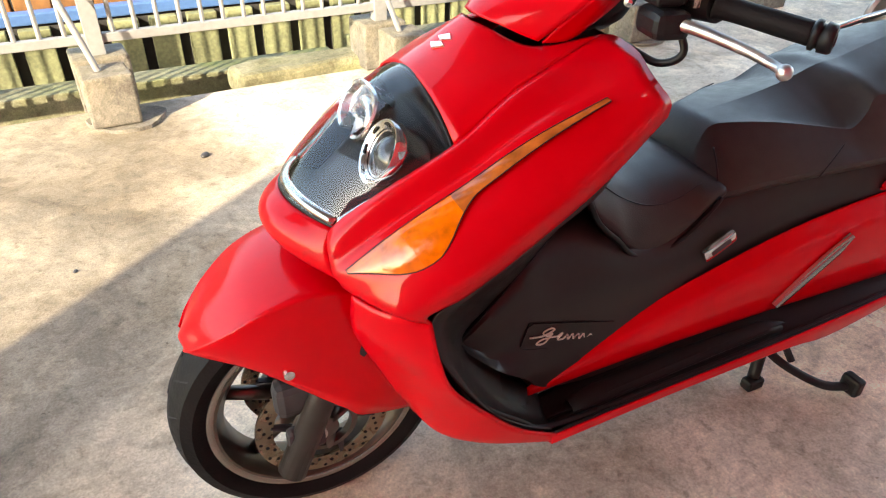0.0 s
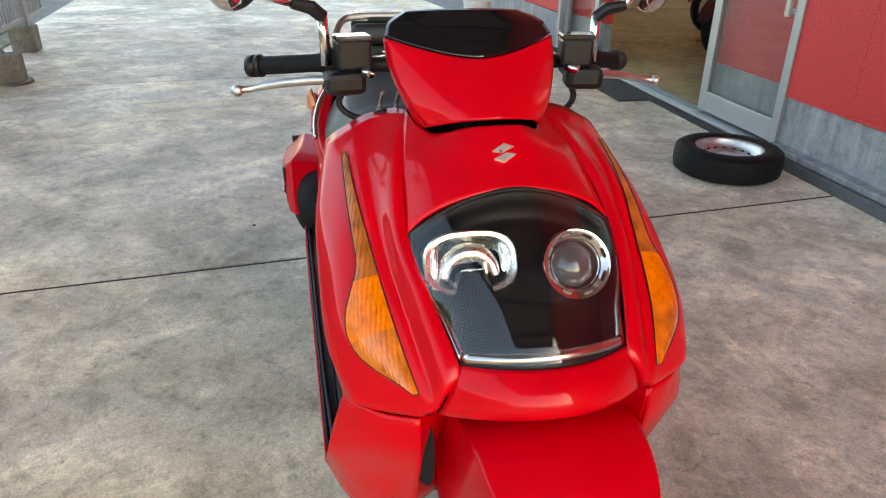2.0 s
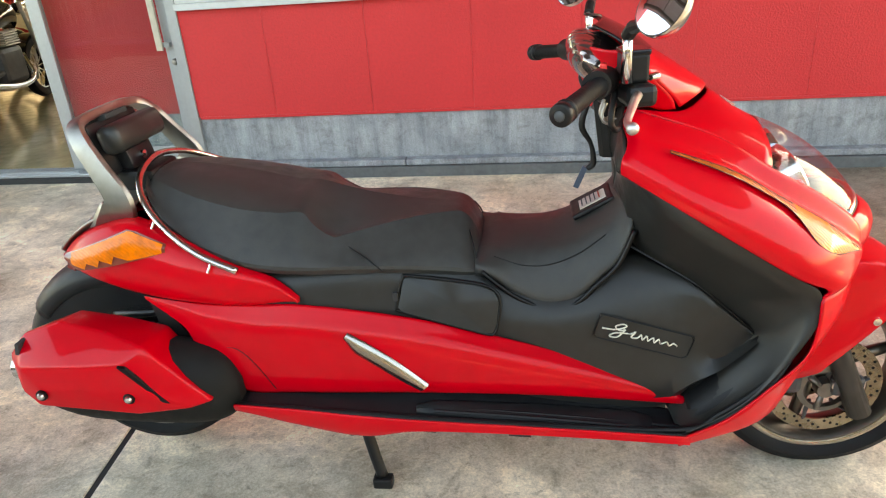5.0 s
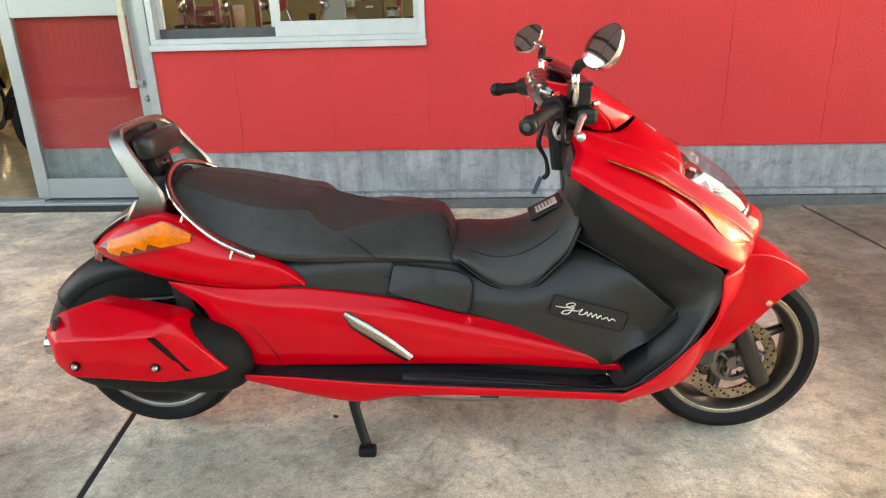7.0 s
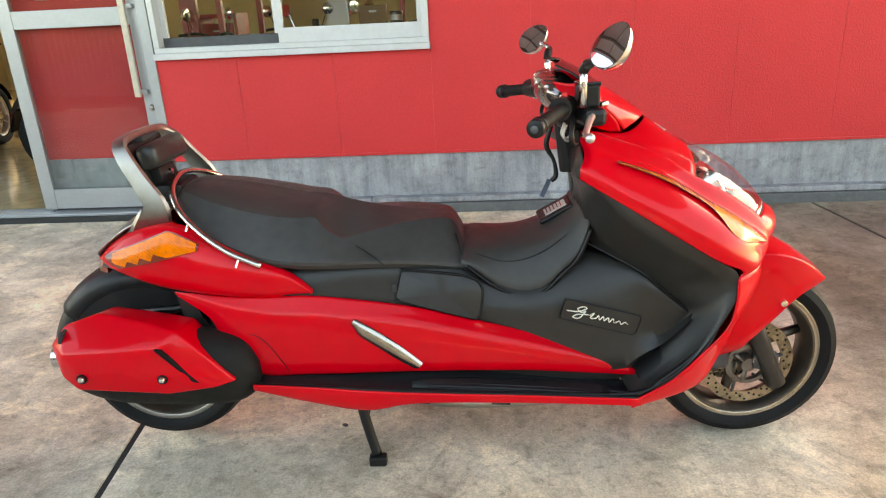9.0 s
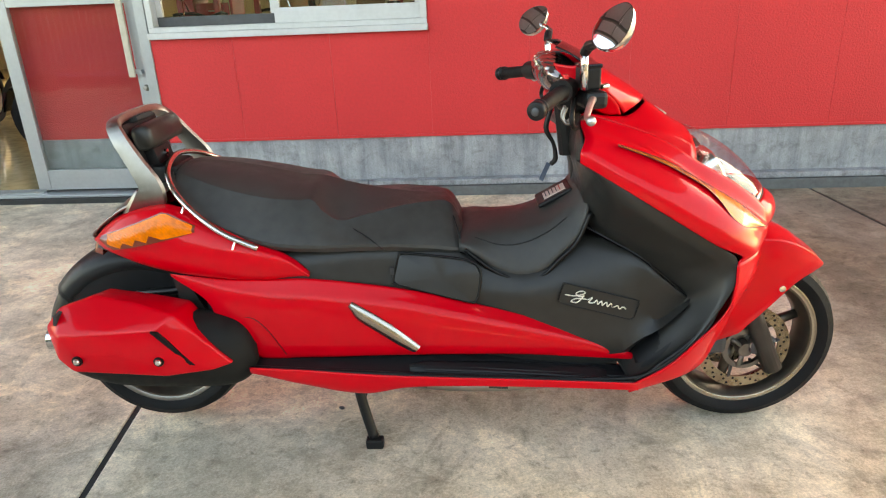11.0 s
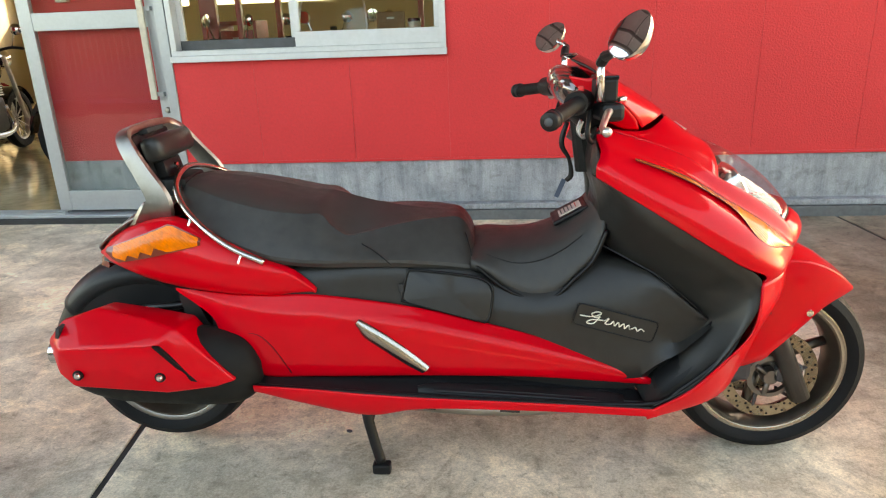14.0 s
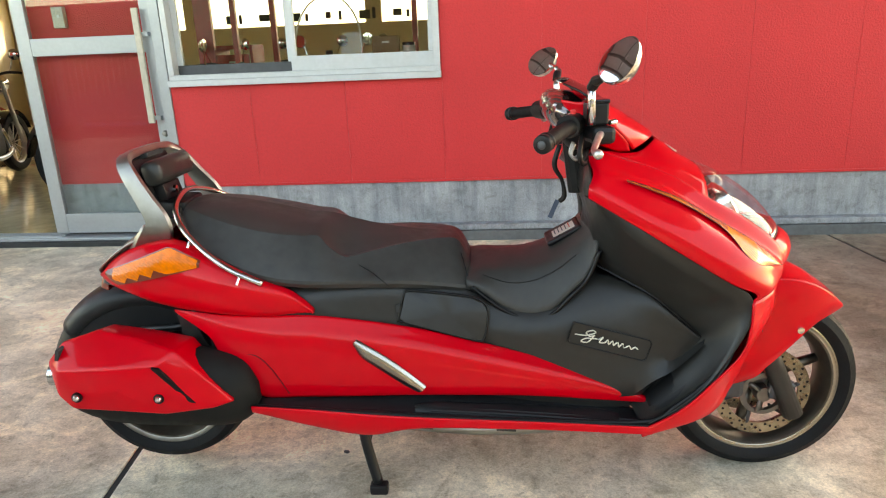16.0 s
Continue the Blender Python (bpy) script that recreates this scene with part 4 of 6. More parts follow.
both("side_cover", cover_rows(), RED, sc, 20, 60, 0.006, "glossy red lower side cover")
for side in (-1, 1):
    rows = []
    for k in range(15):
        t = k / 14
        w = min(1, 0.45 + 3.0 * t) * (1 - 0.2 * t ** 6)
        a, b = Vector((-0.236 + 0.166 * t, 0, 0.499 - 0.129 * t + 0.008 * math.sin(math.pi * t))), Vector((-0.250 + 0.166 * t, 0, 0.483 - 0.129 * t + 0.006 * math.sin(math.pi * t) + 0.003 * t ** 4))
        b = a + (b - a) * (1.75 * w)
        y = side * (0.2515 + 0.001 * math.sin(math.pi * t))
        rows.append([(*(p.x,), y + side * d, p.z) for p, d in ((a, 0.0), (a.lerp(b, 0.08), 0.006), (a.lerp(b, 0.40), 0.010), (a.lerp(b, 0.60), 0.0095), (a.lerp(b, 0.93), 0.003), (b, 0.0), (a.lerp(b, 0.5), -0.006))])
    part("side_trim", loft(rows), TRIMDARK, sc, "slanted chrome trim blade", True, 60)
    part("panel_joint", tube([(-0.565, side * 0.2500, 0.467), (-0.525, side * 0.2525, 0.465), (-0.487, side * 0.2545, 0.459), (-0.452, side * 0.2565, 0.422), (-0.416, side * 0.2555, 0.356)], 0.0010, 6, 24), GAPBLACK, sc)
    # little lidded pocket in the tunnel side
    if side > 0:
        continue
    pts = [(-0.118, 0.592), (-0.104, 0.597), (-0.02, 0.588), (0.050, 0.577), (0.078, 0.563), (0.087, 0.540), (0.080, 0.490), (0.072, 0.474), (0.055, 0.474), (-0.04, 0.499), (-0.124, 0.522), (-0.134, 0.530)]
    def pocket(sc_, lift):
        cx, cz = -0.015, 0.535
        return [(cx + (x - cx) * sc_, side * (0.1795 + (0.60 - (cz + (z - cz) * sc_)) * 0.26 + lift), cz + (z - cz) * sc_) for x, z in pts]
    hatch = part("pocket_lid", loft([pocket(0.99, -0.012), pocket(0.99, 0.0025), pocket(0.955, 0.0050)]), PANEL, sc, "small black lidded pocket", True)
    part("lid_gap", tube(pocket(1.01, 0.001), 0.0036, 6, 60, closed=True), GAPBLACK, hatch, "", True)
    part("lid_hinge", box(0.012, 0.006, 0.022, (-0.136, side * 0.196, 0.556), 0.002), DARKSLOT, hatch)

# script badges kept as plain silver strokes on a thin black plate
for side in (-1, 1):
    nrm = Matrix(((1, 0, 0), (0, 1, 0), (0, 0, 1)))
    ang = math.atan2(-0.048, 0.165)
    bm = plate([(x, z) for x, z in ((-0.012, 0.030), (0.19, 0.030), (0.19, -0.026), (-0.012, -0.026))], 0.003)
    M = Matrix.Translation((0.300, -0.205, 0.484)) @ Matrix.Rotation(-ang, 4, "Y") if side < 0 else Matrix.Translation((0.480, 0.205, 0.432)) @ Matrix.Rotation(ang, 4, "Y") @ Matrix.Rotation(math.pi, 4, "Z")
    bmesh.ops.transform(bm, matrix=M, verts=bm.verts)
    plate_ob = part("badge", bm, PANEL, sc, "thin black badge plate")
    edge = [(-0.012, 0.022), (-0.004, 0.030), (0.182, 0.030), (0.19, 0.022), (0.19, -0.018), (0.182, -0.026), (-0.004, -0.026), (-0.012, -0.018)]
    part("badge_border", tube([tuple(M @ Vector((x, -0.002, z))) for x, z in edge], 0.0015, 6, closed=True), GAPBLACK, plate_ob)
    st = [[(0.0, 0.0), (0.03, 0.004), (0.052, 0.018), (0.042, 0.022), (0.028, 0.012), (0.040, 0.004), (0.052, 0.010)],
          [(0.052, 0.010), (0.040, -0.014), (0.022, -0.016), (0.034, -0.004), (0.066, 0.002)],
          [(0.066, 0.002), (0.076, 0.010), (0.070, -0.006), (0.084, -0.004), (0.090, 0.006), (0.096, -0.006), (0.103, 0.006), (0.109, -0.006)],
          [(0.109, -0.006), (0.118, 0.006), (0.124, -0.006), (0.131, 0.006), (0.138, -0.005), (0.150, 0.004), (0.158, -0.004), (0.166, 0.004), (0.176, 0.0)]]
    for s in st:
        b2 = tube([tuple(M @ Vector((x * 0.92, -0.003, z * 0.9))) for x, z in s], 0.0017, 6, len(s) * 5)
        part("stroke", b2, SILVERINK, plate_ob, "plain silver stroke", True)

# floorboards with a rim and ribs
FB = [
    [(0.475, 0.200, 0.266), (0.475, 0.245, 0.262), (0.475, 0.285, 0.268), (0.475, 0.300, 0.280)],
    [(0.20, 0.200, 0.305), (0.20, 0.245, 0.292), (0.20, 0.285, 0.286), (0.20, 0.301, 0.298)],
    [(-0.08, 0.205, 0.332), (-0.08, 0.245, 0.312), (-0.08, 0.285, 0.303), (-0.08, 0.302, 0.314)],
    [(-0.30, 0.215, 0.338), (-0.30, 0.250, 0.330), (-0.30, 0.288, 0.322), (-0.30, 0.303, 0.333)],
    [(-0.50, 0.225, 0.342), (-0.50, 0.255, 0.340), (-0.50, 0.286, 0.336), (-0.50, 0.300, 0.346)],
]
both("floorboard", [[(x, -y, z) for x, y, z in r] for r in FB], BLACK, sc, 14, 30, 0.006, "black ribbed footboard")
for side in (-1, 1):
    for off in (0.258, 0.272):
        part("footboard_rib", tube([(0.46, side * off, 0.270), (0.20, side * off, 0.295), (-0.06, side * off, 0.314)], 0.004, 6, 16), BLACK, sc)
    part("rim_rib", tube([(0.668, side * 0.268, 0.492), (0.615, side * 0.280, 0.398), (0.535, side * 0.284, 0.325), (0.46, side * 0.286, 0.284), (0.2, side * 0.292, 0.294), (-0.08, side * 0.293, 0.310), (-0.49, side * 0.292, 0.341)], 0.006, 8, 60), BLACK, sc, "", True)
    SK = [[(0.475, 0.303, 0.279), (0.475, 0.303, 0.268), (0.475, 0.294, 0.256), (0.475, 0.20, 0.240)],
          [(0.20, 0.304, 0.297), (0.20, 0.304, 0.284), (0.20, 0.294, 0.272), (0.20, 0.20, 0.240)],
          [(-0.08, 0.305, 0.313), (-0.08, 0.305, 0.296), (-0.08, 0.294, 0.278), (-0.08, 0.20, 0.235)],
          [(-0.22, 0.305, 0.324), (-0.22, 0.304, 0.298), (-0.22, 0.285, 0.255), (-0.22, 0.20, 0.225)],
          [(-0.36, 0.305, 0.338), (-0.36, 0.304, 0.318), (-0.36, 0.288, 0.285), (-0.36, 0.21, 0.25)],
          [(-0.50, 0.302, 0.347), (-0.50, 0.300, 0.335), (-0.50, 0.288, 0.325), (-0.50, 0.22, 0.30)]]
    shell("under_skirt", [[(x, side * y, z) for x, y, z in r] for r in SK], RED, sc, 12, 36, 0.004, "red strip below the footboard")
for side in (-1, 1):
    rows = []
    for x, z, y0 in ((0.405, 0.285, 0.235), (0.36, 0.291, 0.222), (0.15, 0.308, 0.224), (-0.06, 0.326, 0.240), (-0.10, 0.328, 0.262)):
        rows.append([(x, side * y0, z - 0.018), (x, side * (y0 + 0.006), z - 0.003), (x, side * (y0 + 0.012), z - 0.002), (x, side * 0.266, z - 0.010), (x, side * 0.272, z - 0.013), (x, side * 0.278, z - 0.026)])
    shell("tread_pad", rows, BLACK, sc, 0, 0, 0.002, "raised black rubber tread", 20)
for side in (-1, 1):
    for x, z, w in ((-0.085, 0.281, 0.060), (0.125, 0.272, 0.048)):
        part("skirt_slot", box(w, 0.010, 0.007, (x, side * 0.294, z), 0.001, None, Matrix.Rotation(0.07, 3, "Y")), DARKSLOT, sc)
part("engine_block", loft([ring(-0.55, [(0.02, 0.42), (0.14, 0.42), (0.16, 0.36), (0.12, 0.26)]), ring(-0.2, [(0.02, 0.42), (0.18, 0.40), (0.18, 0.32), (0.14, 0.20)]), ring(0.1, [(0.02, 0.42), (0.18, 0.40), (0.18, 0.30), (0.14, 0.20)]), ring(0.45, [(0.02, 0.36), (0.16, 0.34), (0.17, 0.28), (0.14, 0.225)])], 24, 12), GREYMETAL, sc, "dark engine and frame under the body", True)
part("exhaust_pipe", tube([(0.40, -0.15, 0.20), (0.1, -0.17, 0.195), (-0.15, -0.16, 0.21), (-0.45, -0.18, 0.27)], 0.016, 10, 24), STEEL, sc, "", True)

# saddle between seat and shield
SAD = []
for x, ztop, zlow, w in ((0.035, 0.622, 0.600, 0.150), (0.075, 0.634, 0.585, 0.154), (0.115, 0.637, 0.556, 0.157), (0.16, 0.640, 0.534, 0.160), (0.20, 0.645, 0.526, 0.162), (0.25, 0.660, 0.541, 0.162), (0.29, 0.682, 0.580, 0.160), (0.335, 0.715, 0.622, 0.152), (0.362, 0.742, 0.690, 0.142)):
    SAD.append([(x, -w, zlow - 0.012), (x, -w - 0.004, zlow + 0.008), (x, -w * 0.80, zlow + (ztop - zlow) * 0.62), (x, -w * 0.55, zlow + (ztop - zlow) * 0.86), (x, 0, ztop), (x, w * 0.55, zlow + (ztop - zlow) * 0.86), (x, w * 0.80, zlow + (ztop - zlow) * 0.62), (x, w + 0.004, zlow + 0.008), (x, w, zlow - 0.012)])
shell("saddle_pad", SAD, VINYL, sc, 30, 30, 0.006, "smooth black centre pad ahead of the seat")
for side in (-1, 1):
    part("pad_bead", tube([(0.050, side * 0.163, 0.596), (0.075, side * 0.167, 0.574), (0.115, side * 0.170, 0.543), (0.16, side * 0.173, 0.520), (0.20, side * 0.175, 0.511), (0.25, side * 0.175, 0.526), (0.29, side * 0.173, 0.566), (0.335, side * 0.165, 0.612), (0.366, side * 0.155, 0.682)], 0.0052, 8, 60), GAPBLACK, sc, "", True)
    part("pad_crease", tube([(0.075, side * 0.131, 0.618), (0.14, side * 0.136, 0.597), (0.20, side * 0.136, 0.600), (0.26, side * 0.134, 0.626), (0.31, side * 0.128, 0.662)], 0.0010, 6, 30), GAPBLACK, sc, "", True)
fuel = part("fuel_lid", box(0.10, 0.10, 0.012, (0.292, 0.0, 0.690), 0.005, None, Matrix.Rotation(radians(-28), 3, "Y")), BLACK, sc, "black filler lid")
lab = part("caution_label", box(0.062, 0.052, 0.002, (0.292, -0.008, 0.698), 0, None, Matrix.Rotation(radians(-28), 3, "Y")), LABEL, fuel, "small white caution label")
for k in range(5):
    part("text_bar", box(0.003, 0.04, 0.001, (0.270 + 0.009 * k, -0.008, 0.6985 + 0.0048 * (k - 2) + 0.001), 0, None, Matrix.Rotation(radians(-28), 3, "Y")), LABELRED if k == 4 else GREYMETAL, lab)

# seat: pillion and rider cushions in one cover
SEAT = []
for x, w, zt, zb, ys, zs in ((-0.706, 0.070, 0.800, 0.782, 0.045, 0.795), (-0.690, 0.115, 0.810, 0.762, 0.075, 0.799), (-0.645, 0.160, 0.814, 0.718, 0.105, 0.792), (-0.56, 0.203, 0.805, 0.676, 0.140, 0.771), (-0.46, 0.224, 0.785, 0.640, 0.158, 0.750),
                             (-0.38, 0.224, 0.766, 0.625, 0.150, 0.737), (-0.335, 0.221, 0.762, 0.621, 0.140, 0.733), (-0.305, 0.217, 0.756, 0.618, 0.152, 0.706), (-0.268, 0.213, 0.744, 0.616, 0.158, 0.683), (-0.235, 0.209, 0.735, 0.615, 0.148, 0.684), (-0.20, 0.204, 0.726, 0.613, 0.134, 0.689), (-0.11, 0.188, 0.710, 0.605, 0.100, 0.699), (-0.03, 0.168, 0.702, 0.592, 0.068, 0.699),
                             (0.012, 0.158, 0.693, 0.583, 0.055, 0.690), (0.038, 0.150, 0.652, 0.578, 0.060, 0.649), (0.050, 0.138, 0.608, 0.577, 0.060, 0.606)):
    dish = smooth(-0.345, -0.285, x) * (1 - smooth(-0.10, -0.02, x))
    top = curve_pts([(0.0, zt, 0), (ys * 0.5, zt - (zt - zs) * (0.22 + 0.26 * dish), 0), (ys * 0.88, zs + (zt - zs) * (0.25 - 0.21 * dish), 0), (ys, zs, 0)], 9)
    flank = curve_pts([(ys, zs, 0), (ys + (w - ys) * 0.55, zs - (zs - zb) * 0.42, 0), (w, zb + 0.020, 0), (w * 0.97, zb, 0)], 10)[1:]
    SEAT.append(ring(x, [(p.x, p.y) for p in top + flank] + [(0.02, zb)]))
part("seat", loft(SEAT, 0, 90), VINYL, sc, "stepped black vinyl seat", True, 16)
for side in (-1, 1):
    part("seat_seam", tube([(-0.228, side * 0.181, 0.668), (-0.19, side * 0.194, 0.647), (-0.155, side * 0.201, 0.617)], 0.0016, 6, 16), GAPBLACK, sc, "", True)
    part("seat_seam", tube([(0.022, side * 0.090, 0.664), (0.034, side * 0.124, 0.630), (0.042, side * 0.144, 0.588)], 0.0018, 6, 20), GAPBLACK, sc, "", True)

# chrome rail round the tail of the seat
rail_r = [(-0.452, -0.252, 0.648), (-0.53, -0.246, 0.684), (-0.60, -0.222, 0.728), (-0.665, -0.172, 0.775), (-0.702, -0.105, 0.812), (-0.715, 0.0, 0.832)]
rail_l = [(x, -y, z) for x, y, z in rail_r[:-1]][::-1]
srail = part("seat_rail", tube(rail_r + rail_l, 0.0078, 12, 90), TRIMSTEEL, sc, "polished tubular rail round the seat", True)
for side in (-1, 1):
    for x, y, z in ((-0.505, 0.252, 0.668), (-0.635, 0.200, 0.748)):
        part("rail_mount", tube([(x, side * y, z), (x - 0.006, side * (y + 0.010), z - 0.018)], 0.0034, 8), CHROME, srail)

# tail
TAIL = []
for x, w, zt, zb, wt in ((-0.905, 0.150, 0.655, 0.640, 0.10), (-0.86, 0.195, 0.690, 0.625, 0.13), (-0.78, 0.232, 0.728, 0.602, 0.16), (-0.68, 0.250, 0.742, 0.580, 0.175), (-0.56, 0.256, 0.690, 0.562, 0.20), (-0.46, 0.248, 0.645, 0.552, 0.215), (-0.40, 0.236, 0.618, 0.554, 0.215), (-0.365, 0.228, 0.590, 0.556, 0.214), (-0.342, 0.224, 0.566, 0.558, 0.214)):
    TAIL.append([(x, -wt, zt), (x, -(w + wt) / 2 - 0.008, zt - 0.006), (x, -w, zt - (zt - zb) * 0.42), (x, -w + 0.006, zb + (zt - zb) * 0.18), (x, -w + 0.03, zb)])
both("tail_cover", TAIL, RED, sc, 18, 36, 0.005, "glossy red tail cover")
shell("tail_top", [[(-0.93, -0.10, 0.630), (-0.935, 0, 0.635), (-0.93, 0.10, 0.630)], [(-0.90, -0.155, 0.668), (-0.905, 0, 0.682), (-0.90, 0.155, 0.668)], [(-0.80, -0.182, 0.736), (-0.80, 0, 0.750), (-0.80, 0.182, 0.736)], [(-0.70, -0.185, 0.764), (-0.70, 0, 0.775), (-0.70, 0.185, 0.764)]], STEEL, sc, 20, 20, 0.006, "satin metal tail plate")
part("tail_under", loft([ring(-0.90, [(0.0, 0.64), (0.14, 0.635), (0.14, 0.62), (0.0, 0.60)]), ring(-0.70, [(0.0, 0.70), (0.20, 0.66), (0.21, 0.58), (0.0, 0.55)]), ring(-0.45, [(0.0, 0.64), (0.20, 0.62), (0.20, 0.54), (0.0, 0.50)])], 20, 10), BLACK, sc, "", True)
part("tail_lamp", loft([[(-0.925, y * 1.0, z) for y, z in ((-0.12, 0.625), (0.12, 0.625), (0.13, 0.605), (-0.13, 0.605))], [(-0.90, y, z) for y, z in ((-0.13, 0.64), (0.13, 0.64), (0.14, 0.60), (-0.14, 0.60))]]), mat("tail_lamp_red", (0.16, 0.006, 0.006), 0.25, spec=0.3), sc)
for side in (-1, 1):
    def tail_skin(t, f, lift):
        x = -0.850 + 0.248 * t
        w = 0.192 + 0.064 * math.sin(math.pi * (0.12 + 0.62 * t)) ** 0.8
        zt, zb = 0.680 + 0.092 * min(t, 0.74) - 0.165 * max(0, t - 0.74), 0.672 - 0.030 * smooth(0, 0.12, t) + 0.050 * t
        return (x, side * (w + lift - 0.012 * (1 - f) ** 2 * (1 if f < 0.3 else 0.3)), zt + (zb - zt) * f)
    bed = part("rear_indicator", sheet([[tail_skin(t / 14, f / 6, 0.004) for f in range(7)] for t in range(15)])[0], mat("dark_amber_bed", (0.20, 0.03, 0.015), 0.2, coat=0.5), sc, "amber rear turn signal with toothed lower edge", True)
    rows = []
    for k in range(25):
        t = 0.09 + 0.89 * k / 24
        tooth = 0.62 + 0.34 * ((k * 0.24) % 1.0) if k < 17 else 0.94
        rows.append([tail_skin(t, 0.04 + (tooth - 0.04) * q / 5, 0.0075) for q in range(6)])
    part("lens", sheet(rows)[0], AMBER, bed, "bright amber lens", True)

# rack hoop and backrest
hr = [(-0.775, -0.150, 0.705), (-0.745, -0.168, 0.735), (-0.722, -0.178, 0.768), (-0.722, -0.177, 0.798), (-0.752, -0.166, 0.850), (-0.786, -0.150, 0.905), (-0.806, -0.126, 0.932), (-0.813, -0.085, 0.941), (-0.815, 0.0, 0.943)]
hl = [(x, -y, z) for x, y, z in hr[:-1]][::-1]
def band(pts, widths, thick, n):
    """A flat cast bar along a path, its broad side lying fore and aft."""
    path, ws = curve_pts(pts, n), curve_pts([(w, 0, 0) for w in widths], n)
    rows = []
    for k, p in enumerate(path):
        d_ = (path[min(k + 1, n - 1)] - path[max(k - 1, 0)]).normalized()
        a = (Vector((1, 0, 0.25)) - d_ * d_.dot(Vector((1, 0, 0.25)))).normalized()
        b = d_.cross(a)
        w = ws[k].x / 2
        rows.append([tuple(p + a * w * ca + b * thick / 2 * cb) for ca, cb in ((1, 0), (0.85, 0.8), (0, 1), (-0.85, 0.8), (-1, 0), (-0.85, -0.8), (0, -1), (0.85, -0.8))])
    return loft(rows)


rack = part("rack_hoop", band(hr + hl, [0.085, 0.085, 0.078, 0.062, 0.048, 0.042, 0.036, 0.034, 0.036, 0.034, 0.036, 0.042, 0.048, 0.062, 0.078, 0.085, 0.085], 0.022, 130), STEEL, sc, "satin metal carrier hoop", True)
TILT = Matrix.Rotation(radians(-14), 3, "Y")
back = part("backrest_plate", box(0.022, 0.205, 0.125, (-0.796, 0, 0.868), 0.008, None, TILT), BLACK, sc, "black backrest holder", True)
part("lock_bracket", box(0.045, 0.100, 0.046, (-0.770, 0, 0.832), 0.006, None, TILT), BLACK, back, "", True)
part("foot", box(0.10, 0.13, 0.05, (-0.745, 0, 0.79), 0.012), BLACK, back, "", True)
part("slot", box(0.05, 0.09, 0.012, (-0.808, 0, 0.930), 0.002, None, TILT), DARKSLOT, back)
pb = box(0.050, 0.212, 0.064, (0, 0, 0), 0.017)
for v in pb.verts:
    v.co.x += 0.010 * (1 - (v.co.y / 0.111) ** 2) * (1 if v.co.x > 0 else 0)
bmesh.ops.transform(pb, matrix=Matrix.Translation((-0.757, 0, 0.894)) @ TILT.to_4x4(), verts=pb.verts)
part("backrest_pad", pb, PANEL, sc, "padded black backrest", True, 60)
part("lock", lathe([(0, -0.008), (0.010, -0.006), (0.010, 0.01)], 14, Matrix.Translation((-0.746, 0.0, 0.836)) @ Matrix.Rotation(radians(90), 4, "Z")), CHROME, back, "small chrome lock")

# wheels
def wheel(name, x, z, R, W, y=0.0, label="", lip=TRIMDARK):
    w = part(name, lathe([(R - 0.064, -W * 0.36), (R - 0.054, -W * 0.46), (R - 0.034, -W * 0.5), (R - 0.015, -W * 0.42), (R - 0.004, -W * 0.2), (R, 0), (R - 0.004, W * 0.2), (R - 0.015, W * 0.42), (R - 0.034, W * 0.5), (R - 0.054, W * 0.46), (R - 0.064, W * 0.36)], 72, Matrix.Translation((x, y, z))), RUBBER, sc, label, True)
    rr = R - 0.063
    rim = part("rim", lathe([(rr + 0.004, -W * 0.40), (rr + 0.004, -W * 0.34), (rr - 0.010, -W * 0.33), (rr - 0.022, -W * 0.20), (rr - 0.024, 0), (rr - 0.022, W * 0.20), (rr - 0.010, W * 0.33), (rr + 0.004, W * 0.34), (rr + 0.004, W * 0.40), (rr - 0.014, W * 0.40), (rr - 0.03, W * 0.22), (rr - 0.03, -W * 0.22), (rr - 0.014, -W * 0.40)], 64, Matrix.Translation((x, y, z)), True), RIM, w, "bronze-grey cast rim", True)
    for k in range(6):
        a = 2 * math.pi * k / 6 + 0.2
        b2 = tube([(x + 0.03 * math.cos(a), y, z + 0.03 * math.sin(a)), (x + (rr - 0.026) * math.cos(a + 0.12), y, z + (rr - 0.026) * math.sin(a + 0.12))], [0.018, 0.013], 8)
        part("spoke", b2, RIM, w, "", True)
    for s in (-1, 1):
        part("rim_lip", lathe([(rr + 0.006, s * W * 0.405), (rr + 0.003, s * W * 0.425), (rr - 0.004, s * W * 0.425), (rr - 0.010, s * W * 0.395)], 64, Matrix.Translation((x, y, z))), lip, w, "bright machined rim lip", True)
    part("hub", lathe([(0, -0.055), (0.030, -0.05), (0.035, -0.03), (0.035, 0.03), (0.030, 0.05), (0, 0.055)], 28, Matrix.Translation((x, y, z))), RIM, w, "", True)
    # tread grooves
    for k in range(40):
        a = 2 * math.pi * k / 40
        s = 1 if k % 2 else -1
        pts = [(x + (R - d) * math.cos(a + q), y + s * yy * W, z + (R - d) * math.sin(a + q)) for yy, q, d in ((0.06, 0.0, 0.0009), (0.2, 0.05, 0.0046), (0.34, 0.10, 0.0120))]
        part("tread_groove", tube(pts, 0.0021, 4, 0), DARKSLOT, w)
    return w


